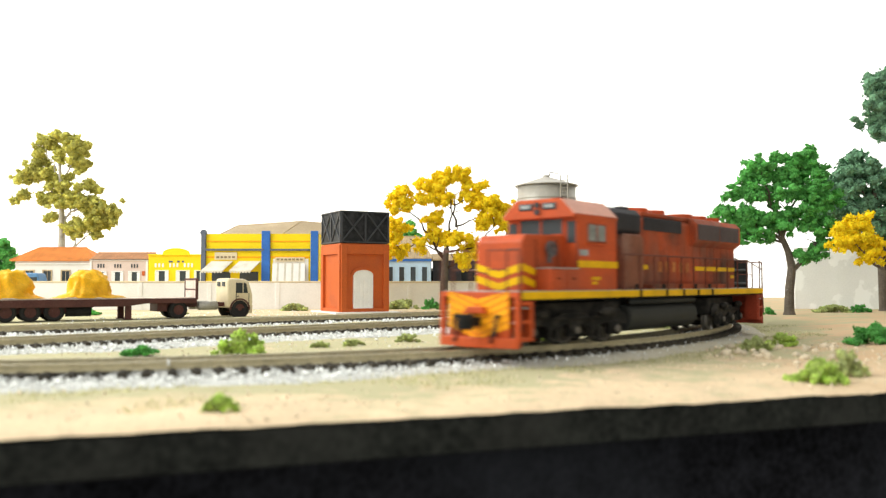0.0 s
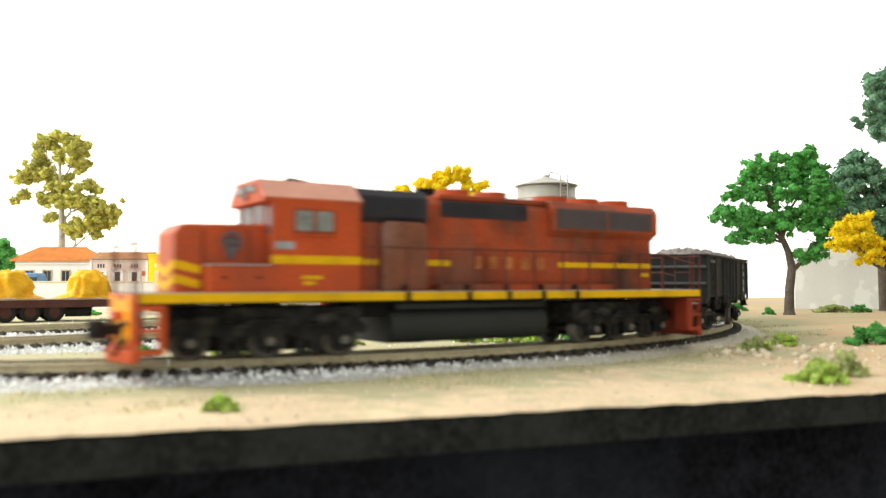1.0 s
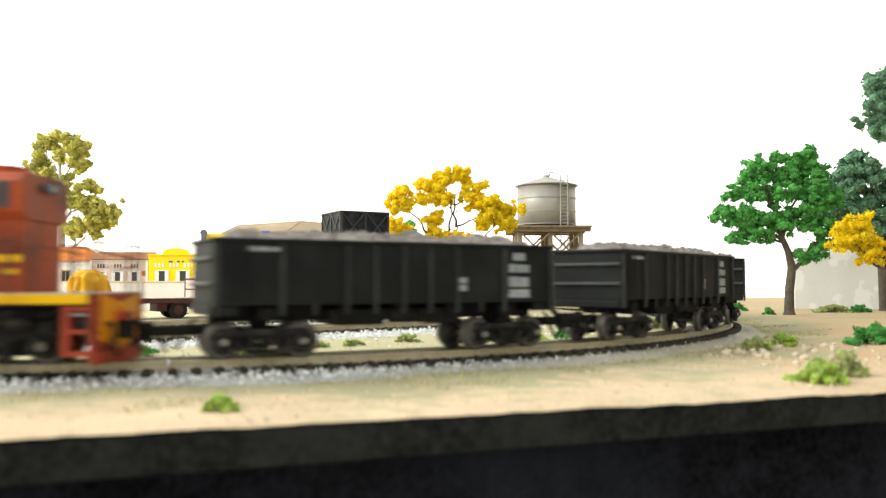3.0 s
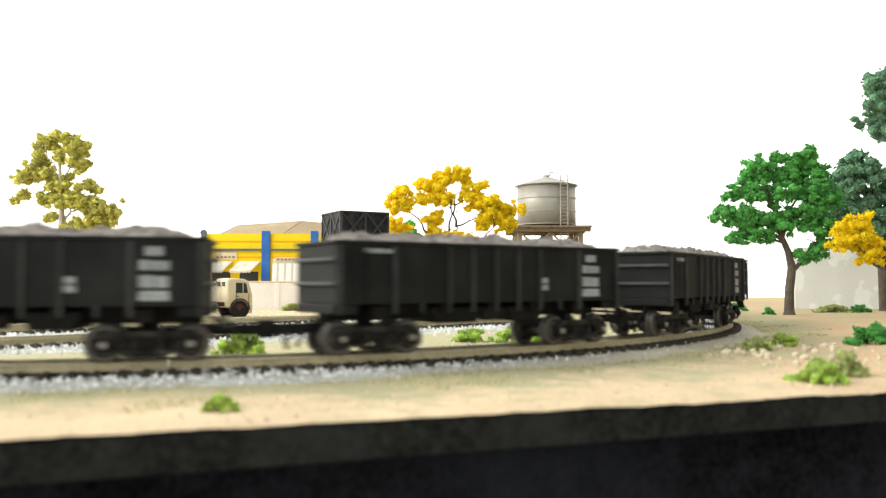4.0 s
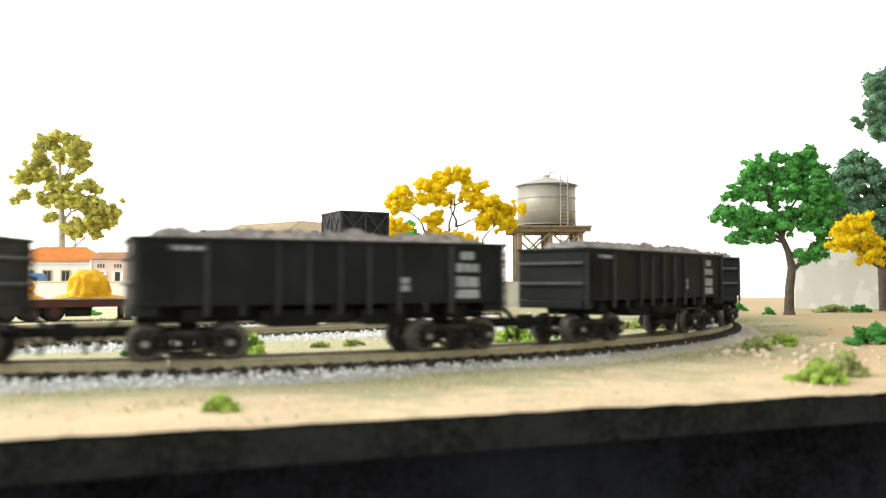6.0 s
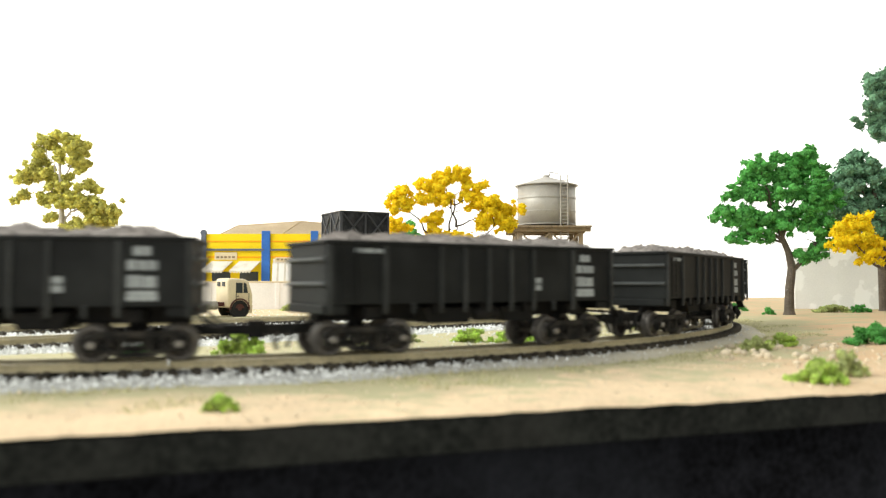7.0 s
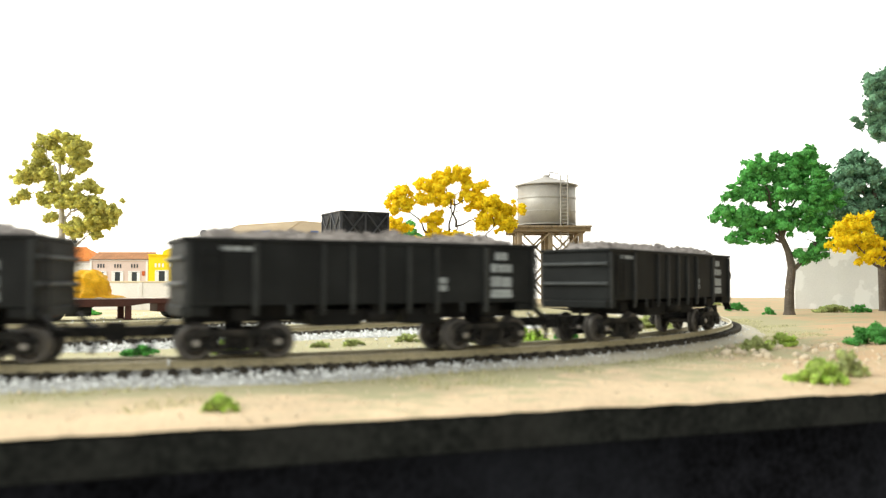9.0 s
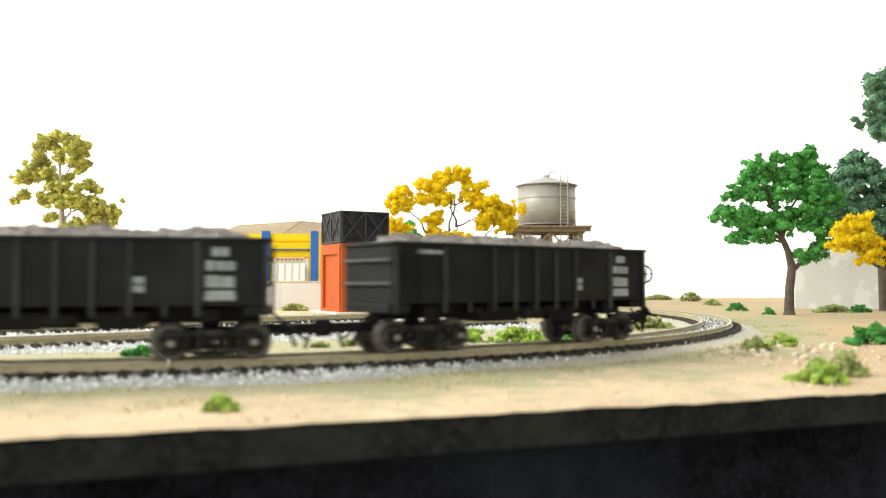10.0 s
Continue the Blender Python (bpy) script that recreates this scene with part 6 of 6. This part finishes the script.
def green_tree():
    boughs = [(-21, 132, 11, 6), (-11, 139, 4, 5), (13, 136, 12, 7), (21, 143, 4, 3), (28, 124, 10, 8), (-28, 120, 9, 8), (-11, 122, 12, 8), (7, 122, 12, 8), (-39, 109, 8, 8), (-49, 103, 6, 4), (-30, 106, 9, 8), (-3, 104, 13, 9),
              (22, 105, 12, 9), (36, 104, 10, 9), (-54, 90, 8, 6), (-42, 84, 12, 8), (-28, 79, 12, 9), (-39, 67, 9, 6), (-20, 67, 7, 5), (-9, 82, 11, 10), (11, 84, 12, 8), (31, 77, 10, 9), (31, 60, 12, 7), (18, 49, 9, 6)]
    tree("green_tree", 305.5, 722, -2.4, [(0, 0, 0, 4.4), (0.5, 0, 20, 3.9), (3, 0, 40, 3.6), (0, 0, 54, 2.8), (-6, 0, 68, 2.3), (-10, 0, 92, 1.3)],
         [((4, 0, 38), (20, 0, 52), 2.4), ((16, 0, 48), (40, 1, 78), 1.4), ((-3, 0, 62), (-46, 2, 90), 1.7), ((-6, 0, 70), (-24, -2, 118), 1.5), ((-5, 0, 66), (18, 2, 114), 1.6), ((-4, 0, 62), (-38, 0, 70), 1.2)],
         puffs(boughs, 4.0, 53, 0.8, 4.4), 14000, 1.3, BARK, GREEN_LEAF, "bright green broad tree with a forked grey trunk", 23)


def right_edge_trees():
    boughs = [(-38, 118, 18, 14), (-24, 138, 15, 11), (-22, 152, 8, 6), (-4, 112, 18, 15), (8, 128, 14, 12), (-48, 100, 16, 11), (-30, 94, 18, 12), (0, 84, 18, 12), (20, 104, 16, 12), (16, 70, 14, 12), (24, 126, 12, 10)]
    tree("dark_green_tree", 432, 800, -3, [(0, 0, 0, 5), (-2, 0, 60, 4), (-8, 0, 120, 2)], [((-2, 0, 50), (-40, 0, 100), 1.6), ((-4, 0, 80), (-24, 0, 130), 1.4)], puffs(boughs, 5.6, 54), 12000, 1.6, BARK, DARK_LEAF, "dark grey-green leafy tree near the backdrop", 24)
    boughs = [(-24, 165, 8, 11), (-15, 178, 9, 8), (-18, 150, 12, 10), (-4, 172, 12, 12), (-6, 152, 14, 12), (-27, 176, 5, 6), (-11, 139, 7, 5), (8, 160, 14, 16)]
    tree("dark_green_tree", 346, 600, -3, [(0, 0, 0, 4), (1, 0, 80, 3.2), (0, 0, 160, 1.6)], [((0, 0, 120), (-16, 0, 160), 1.2)], puffs(boughs, 4.2, 55), 7000, 1.3, BARK, DARK_LEAF, "tall dark grey-green leafy tree", 25)
    boughs = [(-34, 70, 9, 9), (-23, 72, 9, 8), (-34, 60, 9, 6), (-22, 60, 10, 8), (-20, 48, 6, 6), (-12, 52, 7, 7), (0, 50, 9, 6), (9, 50, 9, 7)]
    tree("yellow_ipe_tree", 357, 650, -3, [(0, 0, 0, 3.4), (-1, 0, 30, 2.8), (-6, 0, 56, 1.4)], [((-1, 0, 30), (-28, 0, 58), 1.2)], puffs(boughs, 3.5, 56, 0.7, 4.2), 6000, 1.2, BARK, YELLOW_LEAF, "small golden yellow blossoming tree", 26)
    tree("green_tree", -520, 955, -3, [(0, 0, 0, 3), (0, 0, 40, 2.2)], [((0, 0, 30), (8, 0, 56), 1.0)], puffs([(0, 62, 14, 13), (10, 52, 12, 10), (-8, 48, 12, 10), (4, 70, 9, 7)], 4.8, 57), 2200, 1.6, BARK, GREEN_LEAF, "small bright green tree beside the white house", 27)
    tree("green_tree", -40, 1000, -3, [(0, 0, 0, 3), (0, 0, 70, 2.2)], [((0, 0, 50), (5, 0, 84), 1.0)], puffs([(0, 88, 10, 10), (6, 80, 9, 8), (-6, 78, 9, 9)], 4.4, 58), 1200, 1.6, BARK, GREEN_LEAF, "small green tree behind the blue house", 28)


def bush(x, y, w, h, mat, seed, label, depth=0.8):
    rng = random.Random(seed)
    z = height(x, y)
    t = thing("bush", spot(x, y, z), label, "bush", "clump bushes")
    c = [(0, 0, h * 0.4, w * 0.2, h * 0.4)]
    for i in range(26):
        u, a = rng.uniform(-1, 1), rng.uniform(-1, 1)
        k = (1 - u * u) * 0.85 + 0.15
        c.append((u * w * 0.42, a * w * 0.3 * depth, h * rng.uniform(0.05, 0.74) * k, w * rng.uniform(0.05, 0.115), h * rng.uniform(0.1, 0.22) * (0.6 + 0.4 * k)))
    size = min(0.75, max(0.35, w * 0.021))
    leaves("foliage", c, int(min(3200, 700 + w * 60)), size, mat, seed, t, 2)


def bushes():
    bright, dull, dark = "bright green foam bush on the sandy ground", "dull olive tuft beside the track", "dark green foam bush on the ground"
    front = [(-86, 347, 24, 14.5, BRIGHT_LEAF, bright), (-125, 341, 18, 5.6, GREEN_LEAF, dark), (-53, 196, 9, 4.6, BRIGHT_LEAF, bright), (40, 425, 30, 10, BRIGHT_LEAF, bright), (15, 428, 26, 9, BRIGHT_LEAF, bright), (66, 440, 14, 10.5, GREEN_LEAF, bright),
             (-58, 388, 11, 3.2, DULL_LEAF, dull), (-43, 392, 12, 3.8, DULL_LEAF, dull), (-18, 420, 15, 5.5, DULL_LEAF, dull), (115, 252, 20, 9.0, BRIGHT_LEAF, bright), (131, 266, 15, 10, DULL_LEAF, bright), (205, 388, 28, 12.5, GREEN_LEAF, dark),
             (163, 393, 17, 8, BRIGHT_LEAF, dull), (139, 362, 16, 8, DULL_LEAF, dull), (-142, 258, 8, 3.4, DULL_LEAF, dull), (-180, 318, 14, 6, DULL_LEAF, dull)]
    back = [(287, 722, 14, 9, GREEN_LEAF, dark), (288, 800, 22, 10, GREEN_LEAF, dark), (372, 780, 40, 9, DULL_LEAF, dull), (392, 770, 22, 9, GREEN_LEAF, dark),
            (318, 1050, 30, 14, DULL_LEAF, bright), (300, 1140, 40, 10, DULL_LEAF, dull), (316, 960, 24, 9, DULL_LEAF, dull), (139, 552, 34, 9.5, DULL_LEAF, dull), (120, 545, 18, 7, DULL_LEAF, dull), (-140, 770, 30, 9, DULL_LEAF, dark),
            (-40, 812, 36, 12, DULL_LEAF, dark), (-12, 806, 22, 13, GREEN_LEAF, dark), (-288, 655, 30, 8, GREEN_LEAF, dark), (-226, 690, 24, 7, DULL_LEAF, dull)]
    for i, (x, y, w, h, m, l) in enumerate(front + back):
        bush(x, y, w, h, m, 100 + i, l)


def loose_stones():
    rng = np.random.default_rng(14)
    def scatter(n, x0, x1, y0, y1, s0, s1, name, mat, label, seed):
        x, y = rng.uniform(x0, x1, n), rng.uniform(y0, y1, n)
        keep = []
        for a, b in zip(x, y):
            q = Vector((a, b)) - EDGE
            keep.append(q.dot(N_DIR) > 3 and abs(math.hypot(a - CX, b - CY) - R) > 24)
        keep = np.array(keep)
        x, y = x[keep], y[keep]
        z = np.array([height(a, b) for a, b in zip(x, y)])
        s = s0 + (s1 - s0) * rng.random(len(x)) ** 3
        tagged(stones(name, np.stack([x, y, z + s * 0.2], 1), s, mat, seed, None, name == "pebbles"), label, "stones", kind="stuff")
    scatter(190, 112, 205, 285, 400, 0.3, 2.8, "pebbles", PEBBLE, "cream pebbles scattered on the sandy bank", 31)
    scatter(7500, -160, 260, 150, 430, 0.12, 0.65, "grit", PEBBLE, "fine sandy grit on the ground", 32)
    scatter(1600, -260, 160, 380, 760, 0.3, 1.1, "yard_gravel", STONE, "pale gravel strewn between the yard tracks", 33)


def turf():
    """Short dusty grass fibres beside the tracks and in patches on the sand."""
    rng = np.random.default_rng(41)
    p = []
    while len(p) < 15000:
        t, o = rng.uniform(-0.35, 2.0), rng.choice((-1, 1)) * rng.uniform(24, 75)
        x, y = on_loop(t, o)
        if (Vector((x, y)) - EDGE).dot(N_DIR) < 4 or noise.noise((x * 0.035, y * 0.035, 9)) + 0.25 - (abs(o) - 24) / 60 < 0:
            continue
        p.append((x, y, height(x, y) - 0.1))
    p = np.array(p)
    n = len(p)
    a, h, w = rng.uniform(0, 6.283, n), rng.uniform(0.5, 1.7, n), rng.uniform(0.12, 0.3, n)
    lean = rng.normal(0, 0.7, (n, 2))
    d = np.stack([np.cos(a) * w, np.sin(a) * w, np.zeros(n)], 1)
    tip = p + np.stack([lean[:, 0], lean[:, 1], h], 1)
    v = np.stack([p - d, p + d, tip], 1).reshape(-1, 3)
    tagged(raw("turf", v, np.arange(3 * n).reshape(-1, 3), TURF), "short dusty olive grass fibres beside the track", "grass", kind="stuff")


TURF = material("dusty_grass_fibres", (0.60, 0.58, 0.34), 0.9, vary=0.2, scale=60, bump=0, island=0.35, leafy=True)


def side_panel():
    b = bmesh.new()
    box(b, 0, 0, 0, 260, 5, 66, 0.5)
    p = finish("side_wall", b, PANEL)
    p.matrix_basis = spot(504, 850, -4, 0, 0, -12)
    tagged(p, "pale grey plaster wall with painted white glare behind the trees", "wall", kind="structure")


# Near-white noise patches paint glare into the grey plaster.
PANEL = material("pale_grey_glare_plaster", (0.85, 0.85, 0.845), 0.7, vary=0.05, scale=30, bump=0.05, dirt_or_glare=(0.99, 0.99, 0.99), dirt_or_glare_amount=1.0, dirt_or_glare_scale=42, dirt_or_glare_at=(0.55, 0.59))


# ---- everything in its place ----
build_ground()
build_backdrop()
build_tracks()
loco_axles, first_axles = [], []
locomotive = build_locomotive(loco_axles)
wagons = [build_wagon(first_axles)]
for i in range(5):
    wagons.append(copy_thing(wagons[0], Matrix()))
add_handwheel(wagons[-1])
white_house()
pink_house()
yellow_house()
corner_store()
blue_house()
dark_shed()
garden_wall(-620, 760, -98, 815, 26)
garden_wall(-98, 815, 90, 905, 26)
blue_van()
water_tower()
metal_tank()
parked_lorry_and_loads()
yellow_tree()
olive_tree()
green_tree()
right_edge_trees()
side_panel()
bushes()
loose_stones()
turf()


def axles_of(ob):
    return [o for o in ob.children_recursive if o.name.startswith("wheelset")]


def motions():
    times = [i * 0.25 for i in range(41)]
    walk(locomotive, [(t, stand(run(t), 75.5)) for t in times])
    for k, w in enumerate(wagons):
        walk(w, [(t, stand(run(t) - FIRST - k * PITCH, 44.8)) for t in times])
    ticks = [i / 15 for i in range(151)]
    for ob, r in [(a, 5.9) for a in axles_of(locomotive)] + [(a, 5.6) for w in wagons for a in axles_of(w)]:
        base = ob.matrix_basis.copy()
        walk(ob, [(t, base @ Matrix.Rotation((run(t) - run(0)) / r, 4, "Y")) for t in ticks])


motions()
